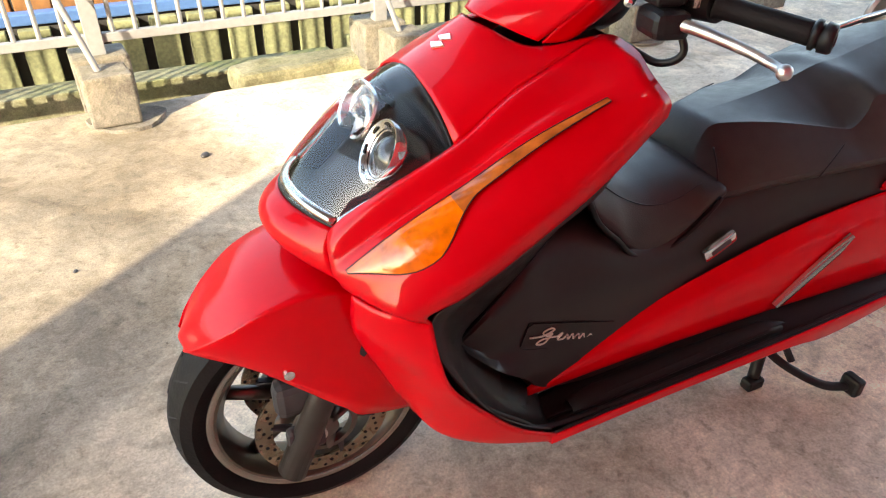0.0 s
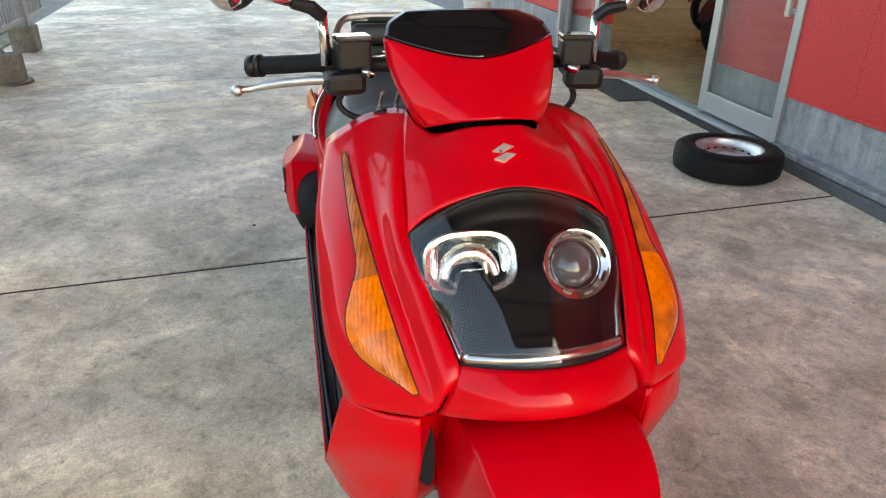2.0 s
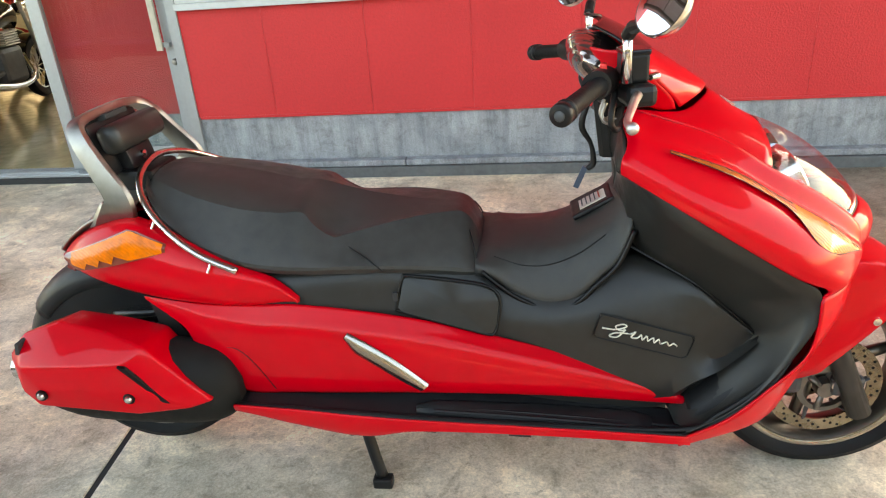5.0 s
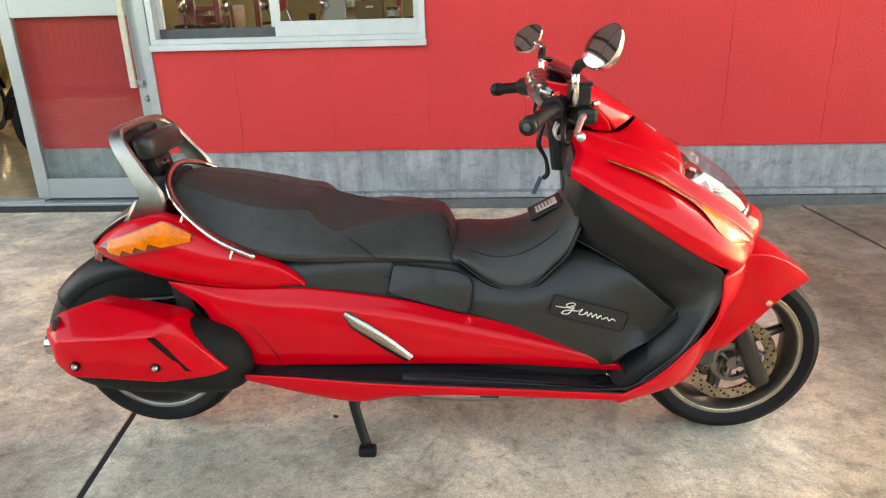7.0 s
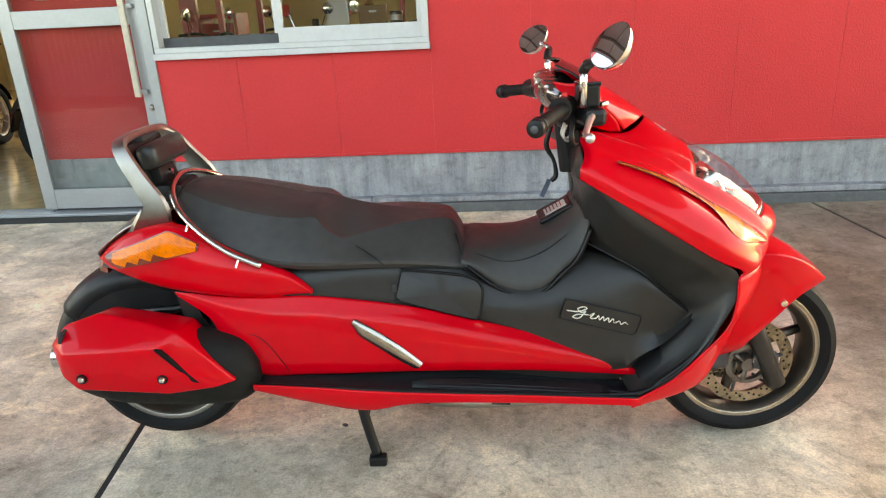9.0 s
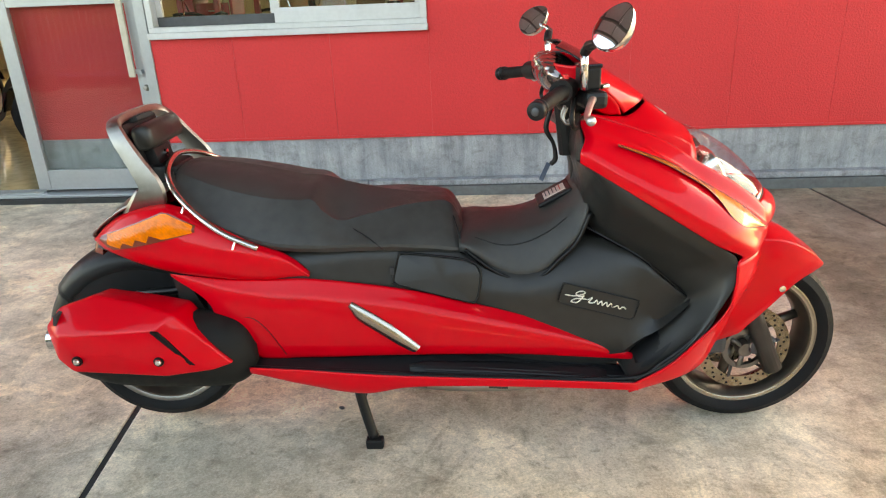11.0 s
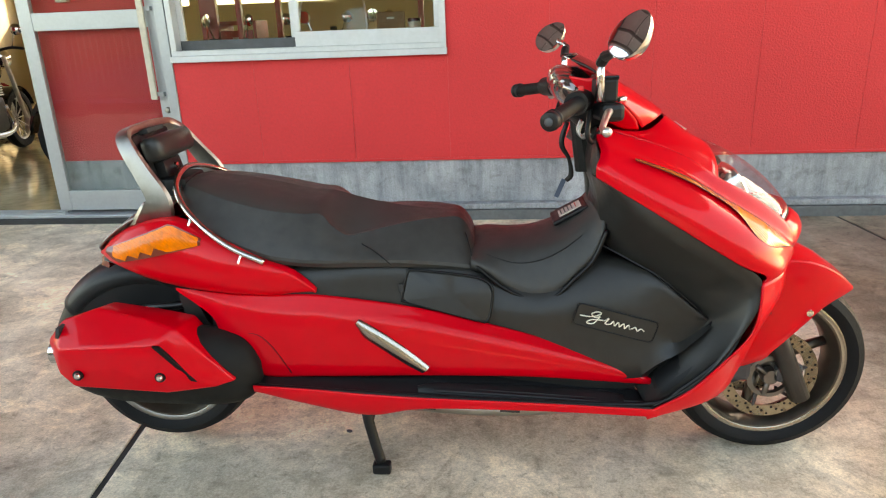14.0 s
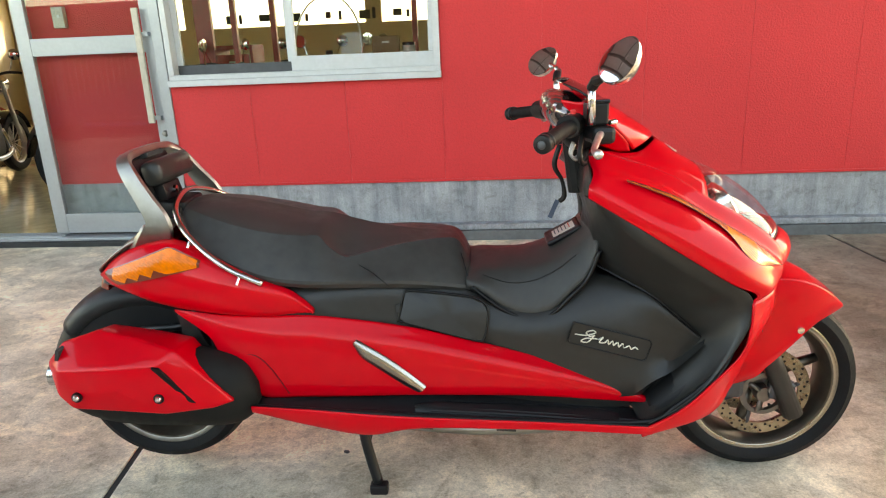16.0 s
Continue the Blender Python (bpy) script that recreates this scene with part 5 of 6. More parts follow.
FY0 = 0.012
fw = wheel("front_wheel", 0.830, 0.257, 0.263, 0.124, FY0 - 0.016, "black front tyre on bronze-grey rim")
rw = wheel("rear_wheel", -0.845, 0.281, 0.249, 0.130, 0.0, "black rear tyre on dark rim", STEEL)
for side in (-1, 1):
    dp = [(0.128, -0.0025), (0.128, 0.0025), (0.096, 0.0025), (0.096, -0.0025)]
    DX, DZ, DY = 0.828, 0.240, FY0 - 0.010 + side * 0.066
    disc = part("brake_disc", lathe(dp, 64, Matrix.Translation((DX, DY, DZ)), True), DISC, fw, "drilled bronze-tinted brake disc", False)
    hole = None
    for k in range(54):
        a = 2 * math.pi * k / 54
        rr = (0.103, 0.112, 0.121)[k % 3]
        if hole is None:
            hole = part("drill_hole", lathe([(0, -0.0031), (0.0036, -0.0031), (0.0036, 0.0031), (0, 0.0031)], 8), GAPBLACK, disc)
        else:
            hole = new("drill_hole", hole.data)
            hole.parent = disc
        hole.location = (DX + rr * math.cos(a), DY, DZ + rr * math.sin(a))
    for k in range(6):
        a = 2 * math.pi * k / 6
        part("disc_arm", tube([(DX + 0.052 * math.cos(a), DY, DZ + 0.052 * math.sin(a)), (DX + 0.100 * math.cos(a + 0.22), DY, DZ + 0.100 * math.sin(a + 0.22))], [0.013, 0.008], 8, 0, flat=0.4), GREYMETAL, disc)
    part("carrier", lathe([(0.062, -0.005), (0.062, 0.005), (0.050, 0.008), (0.049, -0.008)], 40, Matrix.Translation((DX, DY + side * 0.010, DZ)), True), CARRIER, disc, "grey cast disc carrier", True)
    part("carrier_boss", lathe([(0, -0.014), (0.020, -0.012), (0.024, 0.0), (0.024, 0.012), (0, 0.014)], 28, Matrix.Translation((DX, DY + side * 0.010, DZ))), CARRIER, disc, "", True)
    for k in range(3):
        a = 2 * math.pi * k / 3 + 0.35
        part("carrier_web", tube([(DX + 0.018 * math.cos(a), DY + side * 0.011, DZ + 0.018 * math.sin(a)), (DX + 0.054 * math.cos(a), DY + side * 0.011, DZ + 0.054 * math.sin(a))], [0.014, 0.017], 10, 0, flat=0.4), CARRIER, disc, "", True)
    fork = part("fork_leg", tube([(0.775, FY0 + side * 0.102, 0.50), (0.835, FY0 + side * 0.102, 0.345), (0.905, FY0 + side * 0.102, 0.185)], [0.024, 0.026, 0.027], 16), FORKDARK, sc, "dark grey front fork leg", True)
    part("axle_nut", lathe([(0, -0.018), (0.014, -0.018), (0.016, 0.018), (0, 0.018)], 12, Matrix.Translation((0.848, FY0 + side * 0.088, 0.258))), ALU, fork)
    part("axle_lug", box(0.07, 0.03, 0.05, (0.870, FY0 + side * 0.095, 0.255), 0.01), GREYMETAL, fork)
    if side < 0:
        part("caliper", box(0.075, 0.045, 0.085, (0.735, FY0 + side * 0.085, 0.275), 0.016), GREYMETAL, fork, "dark brake caliper")
    else:
        part("caliper", box(0.10, 0.045, 0.075, (0.865, FY0 + side * 0.075, 0.345), 0.016), GREYMETAL, fork, "dark brake caliper")

# front fender
FEN = []
for a, w, R, sk in ((47, 0.034, 0.293, 0.004), (52, 0.064, 0.297, 0.030), (62, 0.098, 0.305, 0.088), (76, 0.124, 0.322, 0.172), (92, 0.135, 0.334, 0.222), (110, 0.141, 0.326, 0.232), (128, 0.141, 0.322, 0.238), (146, 0.135, 0.314, 0.222), (162, 0.127, 0.306, 0.19), (176, 0.118, 0.300, 0.10)):
    t = radians(a)
    cx, cz = 0.835, 0.255
    ct, st_ = math.cos(t), math.sin(t)
    P = lambda r, y: (cx + r * ct, FY0 + y, cz + r * st_)
    FEN.append([P(R - sk, -w), P(R - sk * 0.5, -w * 1.0), P(R - sk * 0.10, -w * 0.93), P(R - 0.004, -w * 0.80), P(R + 0.004, 0), P(R - 0.004, w * 0.80), P(R - sk * 0.10, w * 0.93), P(R - sk * 0.5, w), P(R - sk, w)])
fen = shell("front_fender", FEN, RED, sc, 40, 44, 0.004, "glossy red front fender")
for side in (-1, 1):
    part("fender_bolt", lathe([(0, -0.006), (0.009, -0.004), (0.010, 0.004)], 14, Matrix.Translation((0.888, FY0 + side * 0.126, 0.441)) @ Matrix.Rotation(0 if side < 0 else math.pi, 4, "Z")), CHROME, fen, "small chrome bolt", True)

# rear guard, swing case and muffler
RG = []
for a in range(6, 160, 14):
    t = radians(a + 20)
    P = lambda r, y: (-0.845 + r * math.cos(t), y, 0.278 + r * math.sin(t))
    RG.append([P(0.175, -0.094), P(0.24, -0.098), P(0.290, -0.092), P(0.312, -0.055), P(0.316, 0), P(0.312, 0.055), P(0.290, 0.092), P(0.24, 0.098), P(0.175, 0.094)])
shell("rear_guard", RG, BLACK, sc, 20, 30, 0.004, "black plastic rear mudguard")
part("swing_case", loft([[(x, 0.11 + 0.05 * c, z + s * h) for c, s in ((math.cos(q), math.sin(q)) for q in (2 * math.pi * k / 16 for k in range(16)))] for x, z, h in ((-0.95, 0.27, 0.05), (-0.90, 0.28, 0.085), (-0.7, 0.31, 0.095), (-0.45, 0.36, 0.10), (-0.35, 0.38, 0.08))], 0, 20), GREYMETAL, sc, "dark transmission case", True)
case = part("air_cleaner_case", loft([[(x, -0.10 - 0.055 * c, z + h * q) for c, q in ((1, -0.8), (1, 0.7), (0.8, 1), (-0.8, 1), (-1, 0.7), (-1, -0.8), (-0.8, -1), (0.8, -1))] for x, z, h in ((-0.835, 0.452, 0.012), (-0.815, 0.455, 0.026), (-0.74, 0.455, 0.034), (-0.66, 0.448, 0.034), (-0.635, 0.445, 0.022))]), BLACK, sc, "black ribbed air cleaner case", True, 40)
for k in range(5):
    part("rib", tube([(-0.80 + 0.034 * k, -0.158, 0.436), (-0.80 + 0.034 * k, -0.158, 0.474)], 0.004, 6), GREYMETAL, case)
shock = part("shock_absorber", tube([(-0.755, -0.135, 0.36), (-0.650, -0.150, 0.585)], 0.013, 12), GREYMETAL, sc, "dark rear shock absorber", True)
coil = [(-0.745 + 0.085 * k / 84 + 0.020 * math.cos(k * 0.75), -0.1365 - 0.012 * k / 84 + 0.020 * math.sin(k * 0.75), 0.385 + 0.18 * k / 84) for k in range(85)]
part("spring", tube(coil, 0.0042, 6), BLACK, shock, "black coil spring", True)
brk = part("bracket", plate([(-0.705, 0.545), (-0.672, 0.548), (-0.640, 0.470), (-0.610, 0.425), (-0.628, 0.412), (-0.672, 0.448), (-0.690, 0.455)], 0.006, Matrix.Translation((0, -0.185, 0))), FORKDARK, sc, "dark steel bracket")
part("bracket_bolt", lathe([(0, -0.008), (0.008, -0.006), (0.010, 0.004)], 12, Matrix.Translation((-0.622, -0.190, 0.424))), STEEL, brk, "", True)
part("hose", tube([(-0.83, -0.14, 0.485), (-0.76, -0.165, 0.500), (-0.69, -0.17, 0.512), (-0.62, -0.16, 0.540)], 0.011, 8, 20), GAPBLACK, sc, "black rubber hose", True)
CAP = []
for a in range(60, 147, 8):
    t = radians(a)
    P = lambda r, y: (-0.845 + r * math.cos(t), y, 0.278 + r * math.sin(t))
    CAP.append([P(0.262, -0.101), P(0.296, -0.097), P(0.321, -0.058), P(0.326, 0), P(0.321, 0.058), P(0.296, 0.097), P(0.262, 0.101)])
shell("guard_cap", CAP, BLACK, sc, 16, 24, 0.004, "black plastic cap of the mudguard")
mb = bmesh.new()
MV = {k: mb.verts.new(v) for k, v in dict(
    a=(-0.945, -0.345, 0.470), b=(-0.800, -0.357, 0.482), c=(-0.700, -0.354, 0.486), d=(-0.654, -0.335, 0.516), e=(-0.528, -0.332, 0.378), f=(-0.575, -0.346, 0.368), g=(-0.690, -0.353, 0.356), h=(-0.925, -0.343, 0.368), i=(-0.960, -0.336, 0.400),
    t=(-0.998, -0.295, 0.472), u=(-0.958, -0.284, 0.520), v=(-0.868, -0.276, 0.547), w=(-0.758, -0.294, 0.529),
    ti=(-0.990, -0.20, 0.455), ui=(-0.952, -0.20, 0.500), vi=(-0.868, -0.20, 0.530), wi=(-0.760, -0.20, 0.512), di=(-0.655, -0.22, 0.50), ei=(-0.54, -0.25, 0.366), fi=(-0.58, -0.27, 0.352), gi=(-0.690, -0.27, 0.350), hi=(-0.925, -0.27, 0.362), ii=(-0.980, -0.27, 0.41),
    m=(-0.80, -0.363, 0.425), n=(-0.645, -0.356, 0.415), o=(-0.900, -0.355, 0.418)).items()}
for f_ in ("a b m o", "b c n m", "c d n", "d e n", "e f n", "f g n", "g m n", "g h o m", "h i o", "i a o", "t u a", "t a i", "u v b a", "v w c b", "w d c",
           "t ti ui u", "u ui vi v", "v vi wi w", "w wi di d", "d di ei e", "e ei fi f", "f fi gi g", "g gi hi h", "h hi ii i", "i ii ti t"):
    mb.faces.new([MV[q] for q in f_.split()])
bmesh.ops.recalc_face_normals(mb, faces=mb.faces)
sharp = [e for e in mb.edges if len(e.link_faces) == 2 and e.calc_face_angle(0) > radians(14)]
bmesh.ops.bevel(mb, geom=sharp, offset=0.007, segments=3, affect="EDGES", profile=0.5)
muf = part("muffler_cover", mb, RED, sc, "angular red muffler cover", True, 35)
part("muffler", loft([[(x, -0.256 + ry * math.cos(q), z + r * math.sin(q)) for q in (2 * math.pi * k / 20 for k in range(20))] for x, z, r, ry in ((-0.985, 0.42, 0.03, 0.03), (-0.965, 0.41, 0.075, 0.06), (-0.85, 0.395, 0.106, 0.082), (-0.65, 0.382, 0.104, 0.084), (-0.56, 0.375, 0.094, 0.072), (-0.515, 0.37, 0.070, 0.05), (-0.49, 0.36, 0.030, 0.025))], 0, 24), MUFBLACK, muf, "black muffler body", True)
part("tail_pipe", lathe([(0.028, 0.02), (0.030, -0.012), (0.024, -0.012), (0.020, 0.02)], 24, Matrix.Translation((-0.99, -0.275, 0.43)) @ Matrix.Rotation(radians(-90), 4, "Z")), CHROME, muf, "chrome tail pipe end", True)
for x, z in ((-0.899, 0.408), (-0.699, 0.402)):
    bolt = part("bolt", lathe([(0, -0.006), (0.006, -0.005), (0.0085, -0.001), (0.0085, 0.004)], 16, Matrix.Translation((x, -0.361, z))), CHROME, muf, "small chrome bolt", True)
    part("washer", lathe([(0.0085, -0.0015), (0.0125, -0.0005), (0.0130, 0.004)], 20, Matrix.Translation((x, -0.360, z))), GAPBLACK, bolt, "dark recess round the bolt", True)
part("slot", loft([[(-0.696 + 0.088 * t + a * (0.85 - 0.2 * t), -0.3550 + 0.010 * t - d, 0.478 - 0.110 * t + b) for a, b, d in ((-0.010, 0.006, 0), (0.010, 0.004, 0), (0.010, 0.002, 0.006), (-0.010, 0.004, 0.006))] for t in (0, 0.3, 0.6, 0.85)]), GAPBLACK, muf, "dark slanted vent slot")
part("slot", box(0.009, 0.030, 0.028, (-0.953, -0.306, 0.500), 0.001, None, Matrix.Rotation(0.25, 3, "Y")), DARKSLOT, muf)

# centre stand
stand = part("centre_stand", tube([(-0.262, -0.115, 0.240), (-0.260, -0.135, 0.17), (-0.244, -0.152, 0.10), (-0.224, -0.168, 0.03)], 0.0145, 10, 18), BLACK, sc, "black tubular centre stand", True)
part("stand_leg", tube([(-0.262, 0.115, 0.240), (-0.260, 0.135, 0.17), (-0.244, 0.152, 0.10), (-0.224, 0.168, 0.03)], 0.0145, 10, 18), BLACK, stand, "", True)
part("stand_cross", tube([(-0.254, -0.142, 0.14), (-0.254, 0.142, 0.14)], 0.012, 10), BLACK, stand)
for side in (-1, 1):
    part("stand_foot", box(0.05, 0.032, 0.03, (-0.222, side * 0.172, 0.016), 0.006), BLACK, stand)
part("stand_arm", tube([(-0.246, 0.150, 0.11), (-0.28, 0.20, 0.075), (-0.35, 0.26, 0.038), (-0.415, 0.285, 0.028)], 0.011, 10, 20), BLACK, stand, "", True)
part("stand_arm", tube([(-0.261, 0.127, 0.20), (-0.29, 0.205, 0.09)], 0.009, 8), BLACK, stand)
part("stand_pedal", box(0.03, 0.05, 0.05, (-0.425, 0.288, 0.034), 0.008), BLACK, stand)
part("passenger_peg", box(0.11, 0.05, 0.03, (-0.24, 0.27, 0.285), 0.01), BLACK, sc)
hook = part("luggage_hook", box(0.078, 0.016, 0.030, (0.062, 0.196, 0.512), 0.006, None, Matrix.Rotation(radians(28), 3, "Y")), CHROME, sc, "chrome luggage hook", True)
part("hook_recess", box(0.045, 0.004, 0.010, (0.062, 0.2045, 0.512), 0.001, None, Matrix.Rotation(radians(28), 3, "Y")), GREYMETAL, hook)

# handlebar cowl, screen, meter
HC = [arc_row(0.096, (0.512, 0.944), (0.446, 0.918), 9, 2.2), arc_row(0.120, (0.485, 0.964), (0.422, 0.948), 9, 2.2), arc_row(0.143, (0.440, 0.994), (0.372, 0.998), 9, 2.0), arc_row(0.150, (0.404, 1.017), (0.334, 1.044), 9, 1.6)]
hcowl = shell("handlebar_cowl", HC, RED, sc, 33, 24, 0.005, "glossy red handlebar cowl")
for side in (-1, 1):
    shell("cowl_side", [[(0.440, side * 0.097, 0.915), (0.40, side * 0.110, 0.920), (0.34, side * 0.10, 0.945)], [(0.425, side * 0.118, 0.945), (0.37, side * 0.128, 0.955), (0.31, side * 0.115, 0.975)], [(0.372, side * 0.143, 0.998), (0.335, side * 0.143, 1.0), (0.29, side * 0.125, 1.01)], [(0.334, side * 0.150, 1.044), (0.305, side * 0.145, 1.04), (0.27, side * 0.125, 1.045)]], RED, hcowl, 12, 16, 0.004)
shell("windscreen", [arc_row(0.149, (0.403, 1.020), (0.334, 1.047), 9, 1.6), arc_row(0.138, (0.360, 1.055), (0.306, 1.066), 9, 2.0), arc_row(0.105, (0.302, 1.086), (0.276, 1.080), 9, 2.0)], SMOKE, sc, 33, 20, 0.004, "short smoked black windscreen")
meter = part("meter_housing", loft([ring(0.36, [(0, 1.01), (0.10, 1.0), (0.12, 0.97), (0.08, 0.92)]), ring(0.31, [(0, 1.05), (0.115, 1.03), (0.13, 0.985), (0.08, 0.92)]), ring(0.275, [(0, 1.055), (0.11, 1.04), (0.12, 1.0), (0.07, 0.95)])], 24, 10), BLACK, sc, "black meter housing", True)
part("meter_glass", loft([[(0.270 - d, w * math.cos(q), 1.005 + h * math.sin(q) + 0.4 * d) for q in (2 * math.pi * k / 24 for k in range(24))] for w, h, d in ((0.10, 0.046, -0.004), (0.10, 0.046, 0.003), (0.06, 0.03, 0.009))]), BLACK_GLOSS, meter, "glossy meter glass", True)
dome = bmesh.new()
bmesh.ops.create_uvsphere(dome, u_segments=32, v_segments=18, radius=1.0, matrix=Matrix.Translation((0.280, 0, 1.012)) @ Matrix.Rotation(radians(-40), 4, "Y") @ Matrix.Diagonal((0.042, 0.135, 0.056, 1)))
part("meter_visor", dome, ribbed(mat("meter_lens", (0.30, 0.25, 0.235), 0.06, 0.9, 0.1, 6), 22, 0.5), meter, "shiny curved meter lens", True)
part("steering_stem", tube([(0.335, 0, 0.80), (0.315, 0, 0.95)], 0.03, 12), BLACK, sc)
part("key", box(0.012, 0.004, 0.05, (0.262, -0.055, 0.765), 0.001, None, Matrix.Rotation(0.4, 3, "Y")), mat("blue_key_tag", (0.04, 0.07, 0.12), 0.4), sc)
part("key_strap", tube([(0.275, -0.06, 0.93), (0.262, -0.065, 0.88), (0.282, -0.06, 0.84), (0.288, -0.06, 0.80), (0.276, -0.06, 0.785)], [0.006, 0.007, 0.005, 0.007, 0.006], 8, 18), BLACK, sc, "black key fob strap", True)

for side in (-1, 1):
    S = (lambda x, y, z: (x, -y, z)) if side < 0 else (lambda x, y, z: (0.33 + (x - 0.33) * 0.9968 - 0.08 * y, y * 0.9968 + 0.08 * (x - 0.33), z - 0.038 * y))
    bar = part("handlebar", tube([S(0.335, 0.10, 0.995), S(0.318, 0.16, 0.998), S(0.290, 0.22, 0.995)], 0.013, 12, 12), BLACK, sc, "", True)
    grip = part("grip", tube([S(0.275, 0.245, 0.995), S(0.262, 0.268, 0.993), S(0.232, 0.325, 0.986), S(0.214, 0.360, 0.982)], [0.0185, 0.016, 0.0165, 0.0165], 16, 20), RUBBER, bar, "black rubber grip", True)
    be = part("bar_end", tube([S(0.2145, 0.359, 0.982), S(0.2135, 0.361, 0.982), S(0.2105, 0.3665, 0.981), S(0.210, 0.3675, 0.981), S(0.2085, 0.3705, 0.9807), S(0.208, 0.3715, 0.9806), S(0.202, 0.383, 0.979), S(0.201, 0.385, 0.979)], [0.017, 0.0205, 0.0205, 0.0165, 0.0165, 0.0205, 0.0195, 0.017], 18), BLACK, grip, "", True, 30)
    part("end_cap", tube([S(0.2008, 0.3855, 0.979), S(0.2003, 0.3865, 0.979)], [0.0095, 0.008], 16), GREYMETAL, be, "", True)
    part("switch_box", loft([[S(0.282 + 0.026 * math.cos(q) - 0.45 * d, 0.225 + d, 0.997 + 0.026 * math.sin(q)) for q in (2 * math.pi * k / 16 for k in range(16))] for d in (-0.02, 0.025)]), BLACK, bar, "black switch housing", True)
    part("button", box(0.012, 0.014, 0.014, S(0.285, 0.222, 1.024), 0.003), ORANGE if side > 0 else REDBTN, bar)
    mc = part("master_cylinder", box(0.044, 0.058, 0.050, S(0.338, 0.205, 1.020), 0.006, None, Matrix.Rotation(side * -0.15, 3, "Z")), BLACK, bar, "black brake fluid box")
    part("cap", box(0.046, 0.060, 0.010, S(0.338, 0.205, 1.047), 0.003, None, Matrix.Rotation(side * -0.15, 3, "Z")), BLACK_GLOSS, mc)
    part("perch", box(0.055, 0.07, 0.040, S(0.345, 0.222, 0.975), 0.012, None, Matrix.Rotation(side * -0.2, 3, "Z")), BLACK, bar)
    part("cowl_bolt", lathe([(0, -0.010), (0.006, -0.008), (0.008, 0.0), (0.008, 0.010)], 14, Matrix.Translation(S(0.378, 0.186, 0.996)) @ Matrix.Rotation(side * radians(90) + radians(40), 4, "Z")), CHROME, bar, "small chrome bolt", True)
    lev = part("brake_lever", tube([S(0.350, 0.225, 0.978), S(0.336, 0.27, 0.978), S(0.318, 0.335, 0.970), S(0.308, 0.375, 0.962), S(0.311, 0.398, 0.960)], [0.010, 0.0085, 0.0075, 0.0065, 0.0065], 10, 24), ALU, bar, "bright alloy brake lever", True)
    ball = bmesh.new()
    bmesh.ops.create_uvsphere(ball, u_segments=14, v_segments=10, radius=0.0105, matrix=Matrix.Translation(S(0.312, 0.402, 0.9595)))
    part("lever_ball", ball, ALU, lev, "", True)
    part("brake_hose", tube([S(0.31, 0.20, 0.98), S(0.30, 0.23, 0.93), S(0.315, 0.20, 0.905), S(0.34, 0.15, 0.92)], 0.006, 8, 20), BLACK, bar, "", True)
    mirror = part("mirror", tube([S(0.322, 0.248, 1.000), S(0.321, 0.250, 1.050), S(0.320, 0.252, 1.080)], [0.0105, 0.009, 0.009], 12), CHROME, bar, "chrome rear-view mirror on jointed stem", True)
    part("stem_joint", tube([S(0.320, 0.250, 1.078), S(0.326, 0.268, 1.094), S(0.336, 0.300, 1.102)], [0.0115, 0.012, 0.009], 10), BLACK, mirror)
    part("stem", tube([S(0.334, 0.292, 1.101), S(0.345, 0.325, 1.110) if side < 0 else (0.306, 0.31, 1.100), S(0.356, 0.350, 1.118) if side < 0 else (0.292, 0.335, 1.108)], 0.007, 8), CHROME, mirror, "", True)
    face = Vector((-0.69, -0.57, 0.46)) if side < 0 else Vector((-0.56, -0.68, 0.50))
    mc_ = Matrix.Translation(S(0.353, 0.388, 1.138) if side < 0 else (0.275, 0.375, 1.117)) @ face.to_track_quat("-X", "Z").to_matrix().to_4x4() @ Matrix.Rotation(radians(-64 if side < 0 else -42), 4, "X")
    eg = [(0.050 * math.cos(q), 0.042 * math.sin(q) * (1 + 0.16 * math.cos(q))) for q in (2 * math.pi * k / 32 for k in range(32))]
    rows = [[tuple(mc_ @ Vector((dx, a * s, b * s))) for a, b in eg] for dx, s in ((-0.006, 0.99), (0.0, 1.0), (0.012, 0.93), (0.024, 0.72), (0.030, 0.40))]
    part("mirror_shell", loft(rows, 0, 14), CHROME, mirror, "oval chrome mirror housing", True)
    rows = [[tuple(mc_ @ Vector((-0.0065 - 0.0030 * (1 - s * s), u * s * 0.95, v * s * 0.95))) for u, v in eg] for s in (1.0, 0.8, 0.6, 0.4, 0.2, 0.04)]
    part("mirror_glass", loft(rows), MIRROR, mirror, "convex reflecting mirror glass", True)
    if side < 0:
        for dy in (0.0, 0.03):
            part("bag_hook", tube([(0.300, -0.12 - dy, 0.945), (0.292, -0.125 - dy, 0.920), (0.302, -0.13 - dy, 0.908), (0.318, -0.13 - dy, 0.918)], 0.0038, 8, 16), STEEL, bar, "small alloy hook", True)


